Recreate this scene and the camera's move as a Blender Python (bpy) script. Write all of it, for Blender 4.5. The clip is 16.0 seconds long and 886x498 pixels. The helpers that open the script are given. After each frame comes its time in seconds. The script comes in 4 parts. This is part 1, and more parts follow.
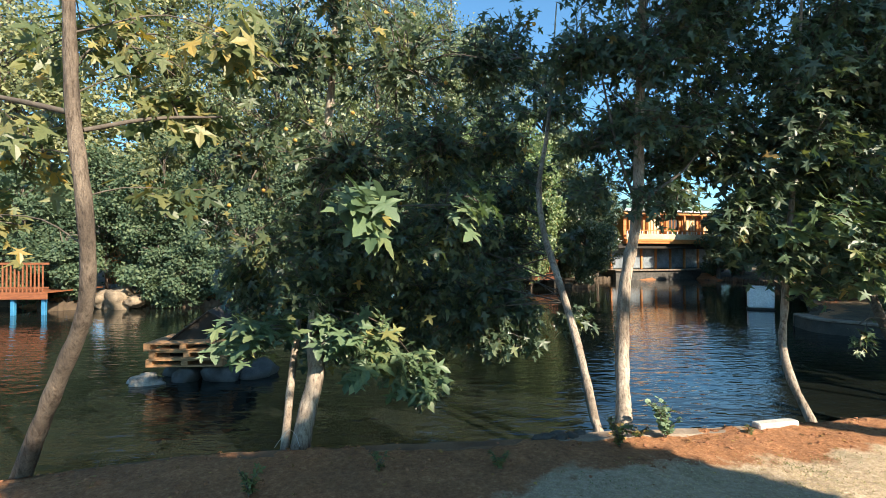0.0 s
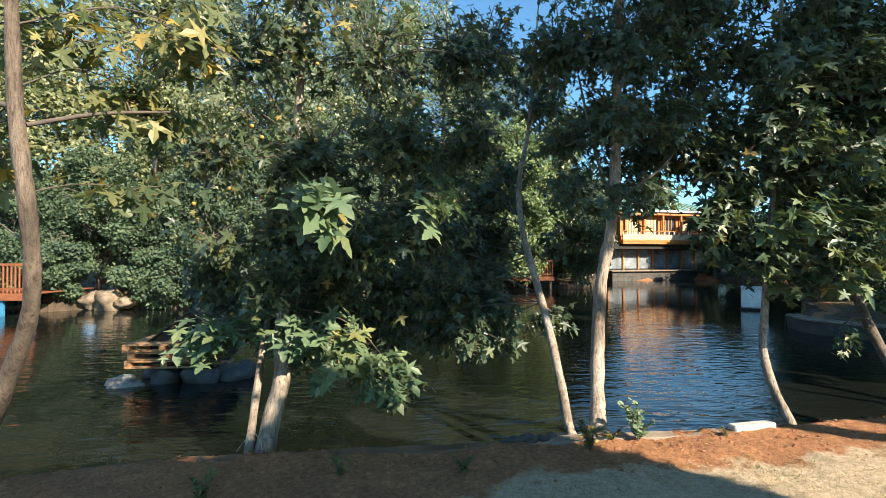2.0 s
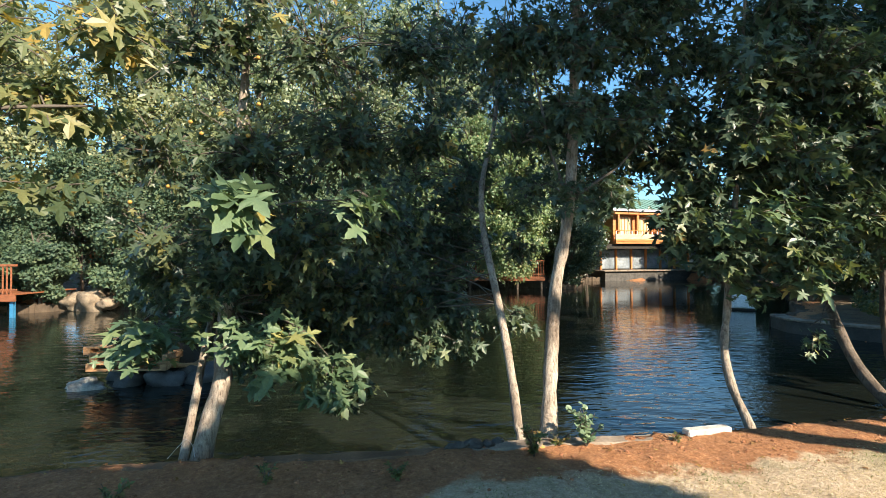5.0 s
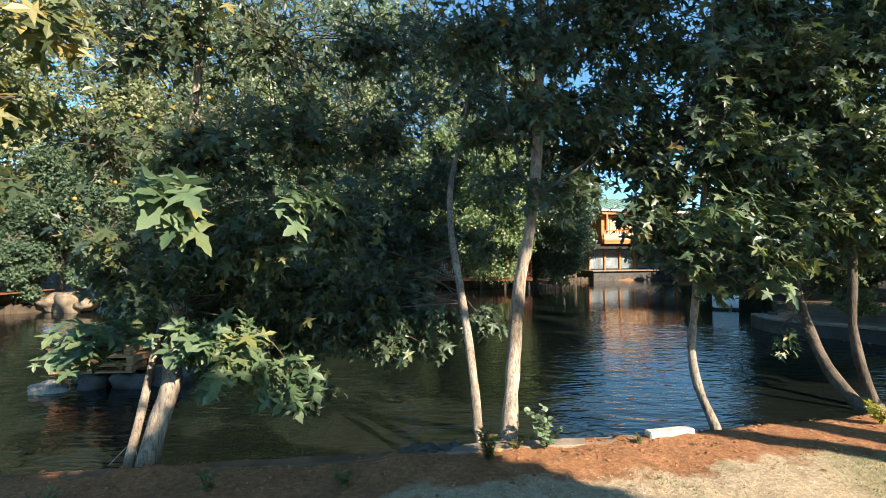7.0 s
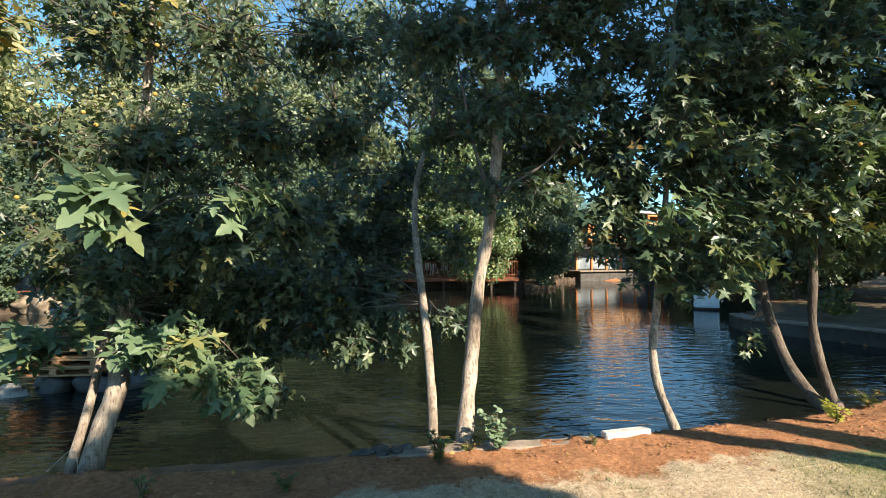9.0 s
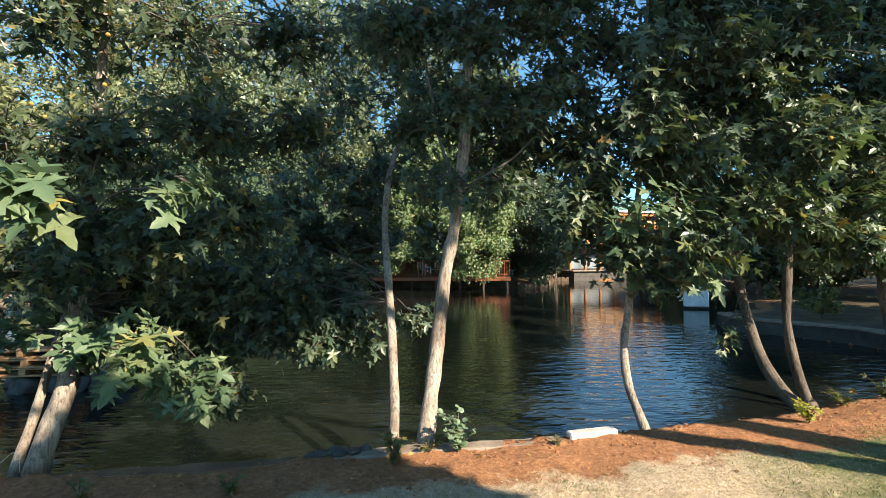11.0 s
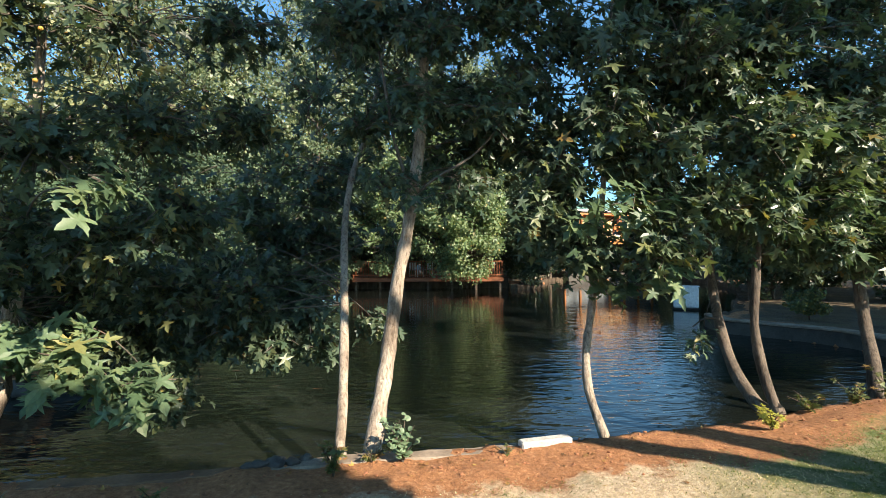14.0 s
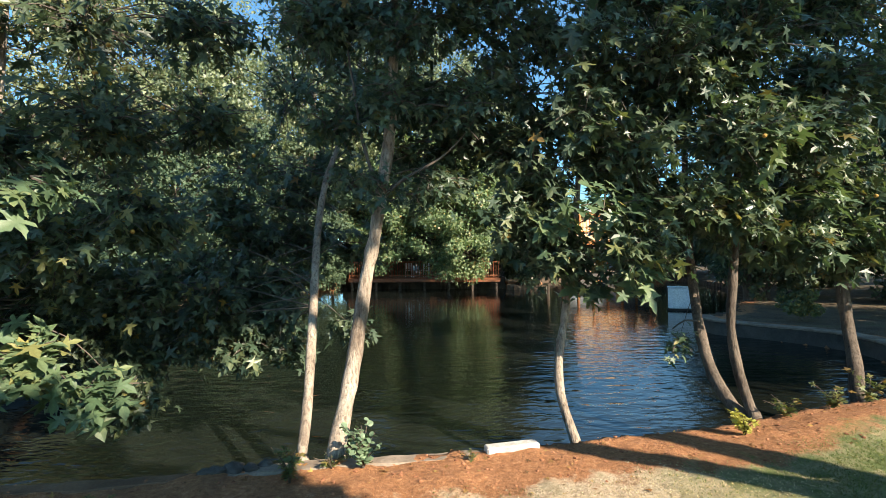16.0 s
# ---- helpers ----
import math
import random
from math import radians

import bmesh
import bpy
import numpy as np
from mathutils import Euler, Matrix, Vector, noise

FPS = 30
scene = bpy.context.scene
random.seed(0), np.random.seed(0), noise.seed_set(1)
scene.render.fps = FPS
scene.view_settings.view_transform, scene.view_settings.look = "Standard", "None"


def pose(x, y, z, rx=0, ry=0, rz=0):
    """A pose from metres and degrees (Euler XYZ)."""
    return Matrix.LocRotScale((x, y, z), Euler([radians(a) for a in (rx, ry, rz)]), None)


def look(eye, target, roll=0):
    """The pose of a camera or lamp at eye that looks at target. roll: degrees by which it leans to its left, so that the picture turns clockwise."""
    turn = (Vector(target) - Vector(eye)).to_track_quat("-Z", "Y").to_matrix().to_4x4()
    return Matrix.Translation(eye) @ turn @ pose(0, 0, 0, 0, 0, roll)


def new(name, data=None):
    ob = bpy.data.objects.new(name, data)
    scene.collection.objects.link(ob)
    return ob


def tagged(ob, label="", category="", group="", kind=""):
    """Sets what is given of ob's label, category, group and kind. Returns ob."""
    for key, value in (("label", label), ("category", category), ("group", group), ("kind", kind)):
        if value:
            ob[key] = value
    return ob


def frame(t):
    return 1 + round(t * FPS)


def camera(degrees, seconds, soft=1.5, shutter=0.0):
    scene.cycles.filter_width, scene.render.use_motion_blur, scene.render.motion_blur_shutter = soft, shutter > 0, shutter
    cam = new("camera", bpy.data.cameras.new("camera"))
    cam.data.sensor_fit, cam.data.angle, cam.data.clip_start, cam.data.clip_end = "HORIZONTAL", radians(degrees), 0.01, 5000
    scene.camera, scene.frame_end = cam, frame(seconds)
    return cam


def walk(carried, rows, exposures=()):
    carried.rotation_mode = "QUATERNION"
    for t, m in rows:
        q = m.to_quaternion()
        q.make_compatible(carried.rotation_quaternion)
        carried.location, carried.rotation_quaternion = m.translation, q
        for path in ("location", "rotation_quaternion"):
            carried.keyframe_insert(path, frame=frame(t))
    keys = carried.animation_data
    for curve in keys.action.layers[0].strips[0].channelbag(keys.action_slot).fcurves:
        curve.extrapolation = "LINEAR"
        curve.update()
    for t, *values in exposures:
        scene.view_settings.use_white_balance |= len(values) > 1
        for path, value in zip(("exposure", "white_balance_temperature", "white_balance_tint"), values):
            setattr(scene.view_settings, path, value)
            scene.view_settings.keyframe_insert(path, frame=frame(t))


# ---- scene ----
cam = camera(84.9, 16.0, 0.7)
METRES, EYE, TILT, LEAN, TURN = 2.5, 1.62, 0.7, 0.0, 0.0
ROWS = [
    (0.0, 0.0, 0.0, 0.0, 0.0, 0.0, -0.0),
    (0.5, 0.023, 0.0106, 0.0025, -0.03, 0.01, -0.01),
    (1.0, 0.0483, 0.0211, -0.0004, -0.02, 0.06, -0.0),
    (1.5, 0.077, 0.0296, -0.0045, -0.04, 0.09, 0.01),
    (2.0, 0.1093, 0.0367, -0.0072, -0.05, 0.11, 0.05),
    (2.5, 0.145, 0.0426, -0.0063, -0.05, 0.12, 0.09),
    (3.0, 0.1774, 0.0482, -0.0035, -0.06, 0.13, 0.14),
    (3.5, 0.2082, 0.056, -0.0023, -0.07, 0.14, 0.16),
    (4.0, 0.2369, 0.0643, -0.0043, -0.11, 0.14, 0.15),
    (6.5, 0.3874, 0.1263, -0.0141, -0.82, 0.1, 0.14),
    (7.0, 0.4173, 0.1319, -0.016, -1.14, 0.16, 0.14),
    (7.5, 0.4492, 0.1379, -0.0206, -1.48, 0.21, 0.13),
    (8.0, 0.4813, 0.1416, -0.023, -1.79, 0.23, 0.15),
    (8.5, 0.5155, 0.1456, -0.0225, -2.0, 0.25, 0.18),
    (9.0, 0.5448, 0.1501, -0.0195, -2.16, 0.24, 0.19),
    (11.5, 0.6963, 0.1998, -0.0356, -2.53, 0.24, 0.21),
    (12.0, 0.7236, 0.212, -0.0317, -2.55, 0.2, 0.21),
    (12.5, 0.7492, 0.2196, -0.027, -2.57, 0.21, 0.2),
    (13.0, 0.7749, 0.2267, -0.0262, -2.58, 0.24, 0.19),
    (13.5, 0.8041, 0.2323, -0.028, -2.58, 0.25, 0.19),
    (14.0, 0.837, 0.2365, -0.0285, -2.57, 0.26, 0.21),
    (14.5, 0.8705, 0.2403, -0.0254, -2.56, 0.28, 0.23),
    (15.0, 0.901, 0.2445, -0.0219, -2.53, 0.29, 0.25),
    (15.5, 0.9288, 0.2501, -0.0206, -2.49, 0.28, 0.24),
    (16.0, 0.9558, 0.2584, -0.0231, -2.42, 0.28, 0.22),
]
walk(cam, [(t, pose(0, 0, EYE, TILT, LEAN, TURN) @ pose(METRES * x, METRES * y, METRES * z, 90 + pitch, roll, yaw)) for t, x, y, z, yaw, pitch, roll in ROWS], [(0.0, 1.76)])

# ---- world, sun ----
SUN = Vector((0.722, -0.692, 0.62)).normalized()
world = bpy.data.worlds.new("sky")
scene.world = world
world.use_nodes = True
wn = world.node_tree
sky = wn.nodes.new("ShaderNodeTexSky")
sky.sky_type, sky.sun_disc = "NISHITA", False
sky.sun_elevation = math.asin(SUN.z)
sky.sun_rotation = math.atan2(SUN.x, SUN.y)
sky.air_density, sky.dust_density, sky.ozone_density = 1.0, 1.6, 4.0
sky.altitude = 1800
tint = wn.nodes.new("ShaderNodeMix")
tint.data_type, tint.blend_type = "RGBA", "MULTIPLY"
tint.inputs[0].default_value = 1.0
tint.inputs[7].default_value = (0.71, 0.97, 0.91, 1)
wn.links.new(sky.outputs["Color"], tint.inputs[6])
wn.links.new(tint.outputs[2], wn.nodes["Background"].inputs["Color"])
wn.nodes["Background"].inputs["Strength"].default_value = 0.10
sun = new("sun", bpy.data.lights.new("sun", "SUN"))
sun.data.energy, sun.data.angle, sun.data.color = 4.2, radians(0.53), (1.0, 0.86, 0.68)
sun.matrix_world = look(SUN * 60, (0, 0, 0))

WATER = -0.42


# ---- materials ----
def material(name):
    m = bpy.data.materials.new(name)
    m.use_nodes = True
    return m, m.node_tree, m.node_tree.nodes["Principled BSDF"]


def node(nt, kind, **values):
    n = nt.nodes.new(kind)
    for key, value in values.items():
        n.inputs[key.replace("_", " ")].default_value = value
    return n


def ramp(nt, source, stops):
    r = nt.nodes.new("ShaderNodeValToRGB")
    while len(r.color_ramp.elements) < len(stops):
        r.color_ramp.elements.new(0.5)
    for e, (p, c) in zip(r.color_ramp.elements, stops):
        e.position, e.color = p, (*c, 1)
    nt.links.new(source, r.inputs["Fac"])
    return r.outputs["Color"]


def mix(nt, fac, a, b, how="MIX"):
    n = nt.nodes.new("ShaderNodeMix")
    n.data_type, n.blend_type = "RGBA", how
    for socket, value in ((n.inputs[0], fac), (n.inputs[6], a), (n.inputs[7], b)):
        if isinstance(value, bpy.types.NodeSocket):
            nt.links.new(value, socket)
        else:
            socket.default_value = value if isinstance(value, (int, float)) else (*value, 1)
    return n.outputs[2]


def noise_tex(nt, scale, detail=4.0, rough=0.6, stretch=(1, 1, 1), turn=(0, 0, 0)):
    co = nt.nodes.new("ShaderNodeTexCoord")
    mp = nt.nodes.new("ShaderNodeMapping")
    mp.inputs["Scale"].default_value = stretch
    mp.inputs["Rotation"].default_value = turn
    nt.links.new(co.outputs["Object"], mp.inputs["Vector"])
    n = node(nt, "ShaderNodeTexNoise", Scale=scale, Detail=detail, Roughness=rough)
    nt.links.new(mp.outputs["Vector"], n.inputs["Vector"])
    return n.outputs["Fac"]


def bump(nt, bsdf, height, strength, distance):
    b = node(nt, "ShaderNodeBump", Strength=strength, Distance=distance)
    if bsdf.inputs["Normal"].links:
        nt.links.new(bsdf.inputs["Normal"].links[0].from_socket, b.inputs["Normal"])
    nt.links.new(height, b.inputs["Height"])
    nt.links.new(b.outputs["Normal"], bsdf.inputs["Normal"])


def rough_material(name, dark, light, scale=8.0, rough=0.85, relief=0.01, stretch=(1, 1, 1), fine=70.0, strength=0.6):
    """A worn surface: two colours blotched at one scale, grain at another."""
    m, nt, p = material(name)
    big = noise_tex(nt, scale, 5, 0.6, stretch)
    small = noise_tex(nt, fine, 3, 0.7, stretch)
    base = ramp(nt, big, [(0.3, dark), (0.7, light)])
    grain = ramp(nt, small, [(0.3, (0.72, 0.72, 0.72)), (0.7, (1.12, 1.12, 1.12))])
    nt.links.new(mix(nt, 1.0, base, grain, "MULTIPLY"), p.inputs["Base Color"])
    p.inputs["Roughness"].default_value = rough
    bump(nt, p, big, strength, relief * 2)
    bump(nt, p, small, strength, relief)
    return m


def leaf_material(name, stops, rough=0.42, through_light=0.3, single=False):
    """Leaf green that differs from leaf to leaf, with light coming through the blade."""
    m, nt, p = material(name)
    which = nt.nodes.new("ShaderNodeObjectInfo").outputs["Random"] if single else nt.nodes.new("ShaderNodeNewGeometry").outputs["Random Per Island"]
    tone = ramp(nt, which, stops)
    # Broad noise: light and dark clumps of a crown, put into the leaf colour
    patch = ramp(nt, noise_tex(nt, 0.8, 3), [(0.3, (0.62, 0.68, 0.66)), (0.7, (1.3, 1.22, 1.08))])
    tone = mix(nt, 1.0, tone, patch, "MULTIPLY")
    vein = ramp(nt, noise_tex(nt, 45, 2), [(0.35, (0.86, 0.86, 0.86)), (0.65, (1.06, 1.06, 1.06))])
    tone = mix(nt, 1.0, tone, vein, "MULTIPLY")
    nt.links.new(tone, p.inputs["Base Color"])
    p.inputs["Roughness"].default_value = rough
    p.inputs["Specular IOR Level"].default_value = 0.5
    tr = nt.nodes.new("ShaderNodeBsdfTranslucent")
    nt.links.new(mix(nt, 1.0, tone, (1.1, 1.15, 0.6), "MULTIPLY"), tr.inputs["Color"])
    ms = nt.nodes.new("ShaderNodeMixShader")
    ms.inputs["Fac"].default_value = through_light
    nt.links.new(p.outputs["BSDF"], ms.inputs[1])
    nt.links.new(tr.outputs["BSDF"], ms.inputs[2])
    nt.links.new(ms.outputs["Shader"], nt.nodes["Material Output"].inputs["Surface"])
    return m


LEAF_PLANE = leaf_material("plane_leaf", [(0.0, (0.048, 0.082, 0.056)), (0.45, (0.074, 0.114, 0.074)), (0.86, (0.13, 0.168, 0.10)), (0.985, (0.17, 0.19, 0.08)), (1.0, (0.30, 0.17, 0.045))], 0.38)
# plane_leaf with a yellower top end: sunlight on one crown put into colour
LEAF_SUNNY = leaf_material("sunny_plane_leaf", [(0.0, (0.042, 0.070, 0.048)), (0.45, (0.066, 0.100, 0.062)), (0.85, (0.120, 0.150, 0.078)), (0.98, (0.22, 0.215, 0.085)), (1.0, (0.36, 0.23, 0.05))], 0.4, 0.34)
# Low-branch leaves of the same trees, paler: sunlight is mixed into the tone
SUNLIT_SPRAY_TONES = [(0.0, (0.080, 0.135, 0.075)), (0.6, (0.130, 0.195, 0.105)), (0.96, (0.19, 0.235, 0.115)), (1.0, (0.30, 0.25, 0.07))]
LEAF_SPRAY = leaf_material("sunlit_spray_leaf", SUNLIT_SPRAY_TONES, 0.48, 0.26, True)
LEAF_HANGING = leaf_material("sunlit_hanging_leaf", SUNLIT_SPRAY_TONES, 0.48, 0.26)
LEAF_DARK = leaf_material("dark_plane_leaf", [(0.0, (0.046, 0.080, 0.054)), (0.6, (0.074, 0.115, 0.072)), (0.95, (0.13, 0.165, 0.085)), (1.0, (0.17, 0.13, 0.04))], 0.40)
LEAF_YELLOW = leaf_material("turning_leaf", [(0.0, (0.08, 0.12, 0.06)), (0.5, (0.15, 0.18, 0.085)), (0.85, (0.27, 0.25, 0.10)), (1.0, (0.42, 0.28, 0.07))], 0.45, 0.4)
LEAF_FAR = leaf_material("far_leaf", [(0.0, (0.040, 0.078, 0.046)), (0.6, (0.072, 0.120, 0.068)), (1.0, (0.115, 0.155, 0.080))], 0.68, 0.24)
LEAF_MID = leaf_material("pale_green_leaf", [(0.0, (0.085, 0.12, 0.070)), (0.6, (0.165, 0.21, 0.118)), (1.0, (0.28, 0.31, 0.175))], 0.45, 0.3)
# Paler than real foliage: the slope's bright sunlight is put into its colour
LEAF_HILL = leaf_material("sunlit_hill_leaf", [(0.0, (0.11, 0.138, 0.074)), (0.6, (0.205, 0.228, 0.12)), (1.0, (0.33, 0.325, 0.17))], 0.5, 0.33)
LEAF_BRIGHT = leaf_material("bright_leaf", [(0.0, (0.10, 0.165, 0.082)), (0.6, (0.19, 0.275, 0.135)), (0.95, (0.31, 0.36, 0.19)), (1.0, (0.40, 0.27, 0.09))], 0.45, 0.34)
LEAF_BUSH = leaf_material("bush_leaf", [(0.0, (0.13, 0.20, 0.125)), (1.0, (0.25, 0.34, 0.22))], 0.5, 0.25, True)
LEAF_WEED = leaf_material("weed_leaf", [(0.0, (0.08, 0.115, 0.04)), (0.7, (0.17, 0.20, 0.06)), (1.0, (0.30, 0.17, 0.055))], 0.5, 0.25, True)
LEAF_LIME = leaf_material("lime_leaf", [(0.0, (0.46, 0.46, 0.09)), (1.0, (0.74, 0.68, 0.22))], 0.5, 0.3, True)
BALL = rough_material("seed_ball", (0.32, 0.17, 0.03), (0.50, 0.30, 0.06), 40, 0.8, 0.002)



def bark_material(name, dark, light):
    """Bark in broad paler and darker patches, with upright cracks and flakes."""
    m, nt, p = material(name)
    patch = ramp(nt, noise_tex(nt, 5, 5, 0.65, (1, 1, 0.5)), [(0.32, dark), (0.5, tuple((a + b) / 2 for a, b in zip(dark, light))), (0.66, light)])
    crack = noise_tex(nt, 42, 4, 0.7, (1, 1, 0.2))
    flake = noise_tex(nt, 90, 3, 0.7, (1, 1, 0.7))
    tone = mix(nt, 1.0, patch, ramp(nt, crack, [(0.33, (0.42, 0.38, 0.34)), (0.5, (1, 1, 1)), (0.7, (1.18, 1.16, 1.12))]), "MULTIPLY")
    tone = mix(nt, 1.0, tone, ramp(nt, flake, [(0.3, (0.75, 0.75, 0.75)), (0.65, (1.1, 1.1, 1.1))]), "MULTIPLY")
    nt.links.new(tone, p.inputs["Base Color"])
    p.inputs["Roughness"].default_value = 0.92
    bump(nt, p, crack, 1.0, 0.018)
    bump(nt, p, flake, 0.8, 0.006)
    return m


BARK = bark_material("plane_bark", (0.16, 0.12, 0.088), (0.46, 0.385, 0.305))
# Brown bark made darker still: shade on the trunks is put into its colour
BARK_SHADED = bark_material("shaded_bark", (0.050, 0.037, 0.028), (0.19, 0.148, 0.112))
BARK_TWIG = rough_material("twig_bark", (0.055, 0.045, 0.036), (0.14, 0.115, 0.09), 9.0, 0.9, 0.004)
DARK_ROCK = rough_material("dark_rock", (0.035, 0.032, 0.028), (0.10, 0.09, 0.078), 5.0, 0.7, 0.01)
CONCRETE = rough_material("weathered_concrete", (0.12, 0.088, 0.062), (0.33, 0.265, 0.20), 3.0, 0.9, 0.006, (1, 1, 1), 45, 0.7)
SOILED = rough_material("soiled_concrete", (0.10, 0.052, 0.026), (0.25, 0.14, 0.075), 3.0, 0.92, 0.006, (1, 1, 1), 45, 0.7)
# Wet concrete, with the shade on this face put into its colour too
WET_SHADED_WALL = rough_material("wet_shaded_wall", (0.035, 0.032, 0.028), (0.095, 0.085, 0.072), 2.5, 0.8, 0.008, (1, 1, 1), 30, 0.7)
PALE_STONE = rough_material("pale_stone", (0.36, 0.34, 0.30), (0.56, 0.54, 0.50), 9.0, 0.85, 0.004, (1, 1, 1), 60, 0.6)
ROCK = rough_material("rock", (0.20, 0.18, 0.15), (0.46, 0.42, 0.35), 5.0, 0.9, 0.01, (1, 1, 1), 40, 0.8)
DARK_EARTH = rough_material("dark_earth", (0.05, 0.035, 0.022), (0.12, 0.085, 0.055), 2.0, 0.95, 0.02)
CLODS = rough_material("red_clod", (0.20, 0.075, 0.035), (0.42, 0.19, 0.09), 6.0, 0.95, 0.004)
BROWN_ROCK = rough_material("brown_rock", (0.09, 0.07, 0.048), (0.32, 0.245, 0.165), 4.0, 0.9, 0.015)
PLANK = rough_material("old_plank", (0.24, 0.12, 0.05), (0.46, 0.26, 0.12), 3.0, 0.75, 0.003, (1, 8, 8), 50, 0.5)
DECK_WOOD = rough_material("red_deck_wood", (0.15, 0.048, 0.02), (0.31, 0.11, 0.042), 4.0, 0.6, 0.003, (1, 1, 6), 40, 0.4)
BLUE_PAINT = rough_material("blue_paint", (0.03, 0.16, 0.30), (0.05, 0.24, 0.42), 4.0, 0.5, 0.002)
WHITE_PAINT = rough_material("white_paint", (0.66, 0.68, 0.70), (0.82, 0.83, 0.84), 3.0, 0.45, 0.002, (1, 1, 1), 20, 0.2)
ORANGE_WOOD = rough_material("varnished_wood", (0.40, 0.14, 0.035), (0.62, 0.25, 0.07), 2.0, 0.45, 0.003, (1, 1, 4), 30, 0.3)
CREAM = rough_material("cream_plaster", (0.60, 0.42, 0.24), (0.76, 0.57, 0.35), 1.2, 0.85, 0.003, (1, 1, 1), 12, 0.3)
GREEN_ROOF = rough_material("green_roof_sheet", (0.12, 0.24, 0.19), (0.22, 0.36, 0.29), 1.0, 0.5, 0.003, (6, 1, 1), 15, 0.3)
DARK_WOOD = rough_material("dark_beam", (0.022, 0.018, 0.014), (0.05, 0.042, 0.034), 3.0, 0.95, 0.003)
SHEET = rough_material("pale_sheet", (0.09, 0.11, 0.125), (0.34, 0.38, 0.41), 0.8, 0.2, 0.002, (1, 1, 1), 6, 0.2)
STRAW = leaf_material("straw_blade", [(0.0, (0.44, 0.34, 0.20)), (0.45, (0.65, 0.53, 0.36)), (1.0, (0.80, 0.70, 0.53))], 0.7, 0.25)
BLADE = leaf_material("grass_blade", [(0.0, (0.085, 0.14, 0.035)), (0.6, (0.16, 0.21, 0.06)), (1.0, (0.30, 0.31, 0.11))], 0.6, 0.3)
LITTER = leaf_material("leaf_litter", [(0.0, (0.16, 0.07, 0.025)), (0.6, (0.30, 0.15, 0.05)), (1.0, (0.50, 0.34, 0.10))], 0.8, 0.15)

glass_m, glass_nt, glass_p = material("window_glass")
glass_p.inputs["Base Color"].default_value = (0.05, 0.055, 0.06, 1)
glass_p.inputs["Roughness"].default_value = 0.06


def soil_material():
    m, nt, p = material("red_soil_and_turf")
    at = nt.nodes.new("ShaderNodeAttribute")
    at.attribute_name = "turf"
    blot = noise_tex(nt, 3.5, 6, 0.65)
    clod = noise_tex(nt, 26, 6, 0.7)
    grit = noise_tex(nt, 130, 3, 0.7)
    soil = ramp(nt, clod, [(0.28, (0.20, 0.085, 0.036)), (0.55, (0.43, 0.20, 0.084)), (0.78, (0.64, 0.38, 0.20))])
    soil = mix(nt, 1.0, soil, ramp(nt, blot, [(0.3, (0.75, 0.72, 0.7)), (0.7, (1.15, 1.1, 1.05))]), "MULTIPLY")
    turf = ramp(nt, clod, [(0.25, (0.34, 0.24, 0.14)), (0.55, (0.60, 0.47, 0.32)), (0.8, (0.78, 0.67, 0.51))])
    turf = mix(nt, ramp(nt, blot, [(0.55, (0, 0, 0)), (0.75, (0.6, 0.6, 0.6))]), turf, (0.16, 0.16, 0.05))
    lush = nt.nodes.new("ShaderNodeAttribute")
    lush.attribute_name = "lush"
    turf = mix(nt, mix(nt, 1.0, lush.outputs["Color"], ramp(nt, blot, [(0.3, (0.35, 0.35, 0.35)), (0.6, (1, 1, 1))]), "MULTIPLY"), turf, (0.115, 0.15, 0.04))
    leafy = nt.nodes.new("ShaderNodeAttribute")
    leafy.attribute_name = "leafy"
    # Leaf mould across the pond; missing tree shade is put into its colour
    shaded_humus = ramp(nt, noise_tex(nt, 1.3, 5, 0.65), [(0.35, (0.055, 0.042, 0.026)), (0.55, (0.12, 0.085, 0.048)), (0.75, (0.10, 0.105, 0.045))])
    turf = mix(nt, leafy.outputs["Fac"], turf, shaded_humus)
    edge = nt.nodes.new("ShaderNodeMath")
    edge.operation = "ADD"
    nt.links.new(at.outputs["Fac"], edge.inputs[0])
    sub = nt.nodes.new("ShaderNodeMath")
    sub.operation = "MULTIPLY_ADD"
    nt.links.new(blot, sub.inputs[0])
    sub.inputs[1].default_value, sub.inputs[2].default_value = 1.4, -0.7
    nt.links.new(sub.outputs[0], edge.inputs[1])
    fac = ramp(nt, edge.outputs[0], [(0.38, (0, 0, 0)), (0.62, (1, 1, 1))])
    base = mix(nt, fac, soil, turf)
    base = mix(nt, 1.0, base, ramp(nt, grit, [(0.3, (0.7, 0.7, 0.7)), (0.7, (1.15, 1.15, 1.15))]), "MULTIPLY")
    nt.links.new(base, p.inputs["Base Color"])
    p.inputs["Roughness"].default_value = 0.95
    bump(nt, p, clod, 0.9, 0.035)
    bump(nt, p, grit, 0.9, 0.01)
    return m


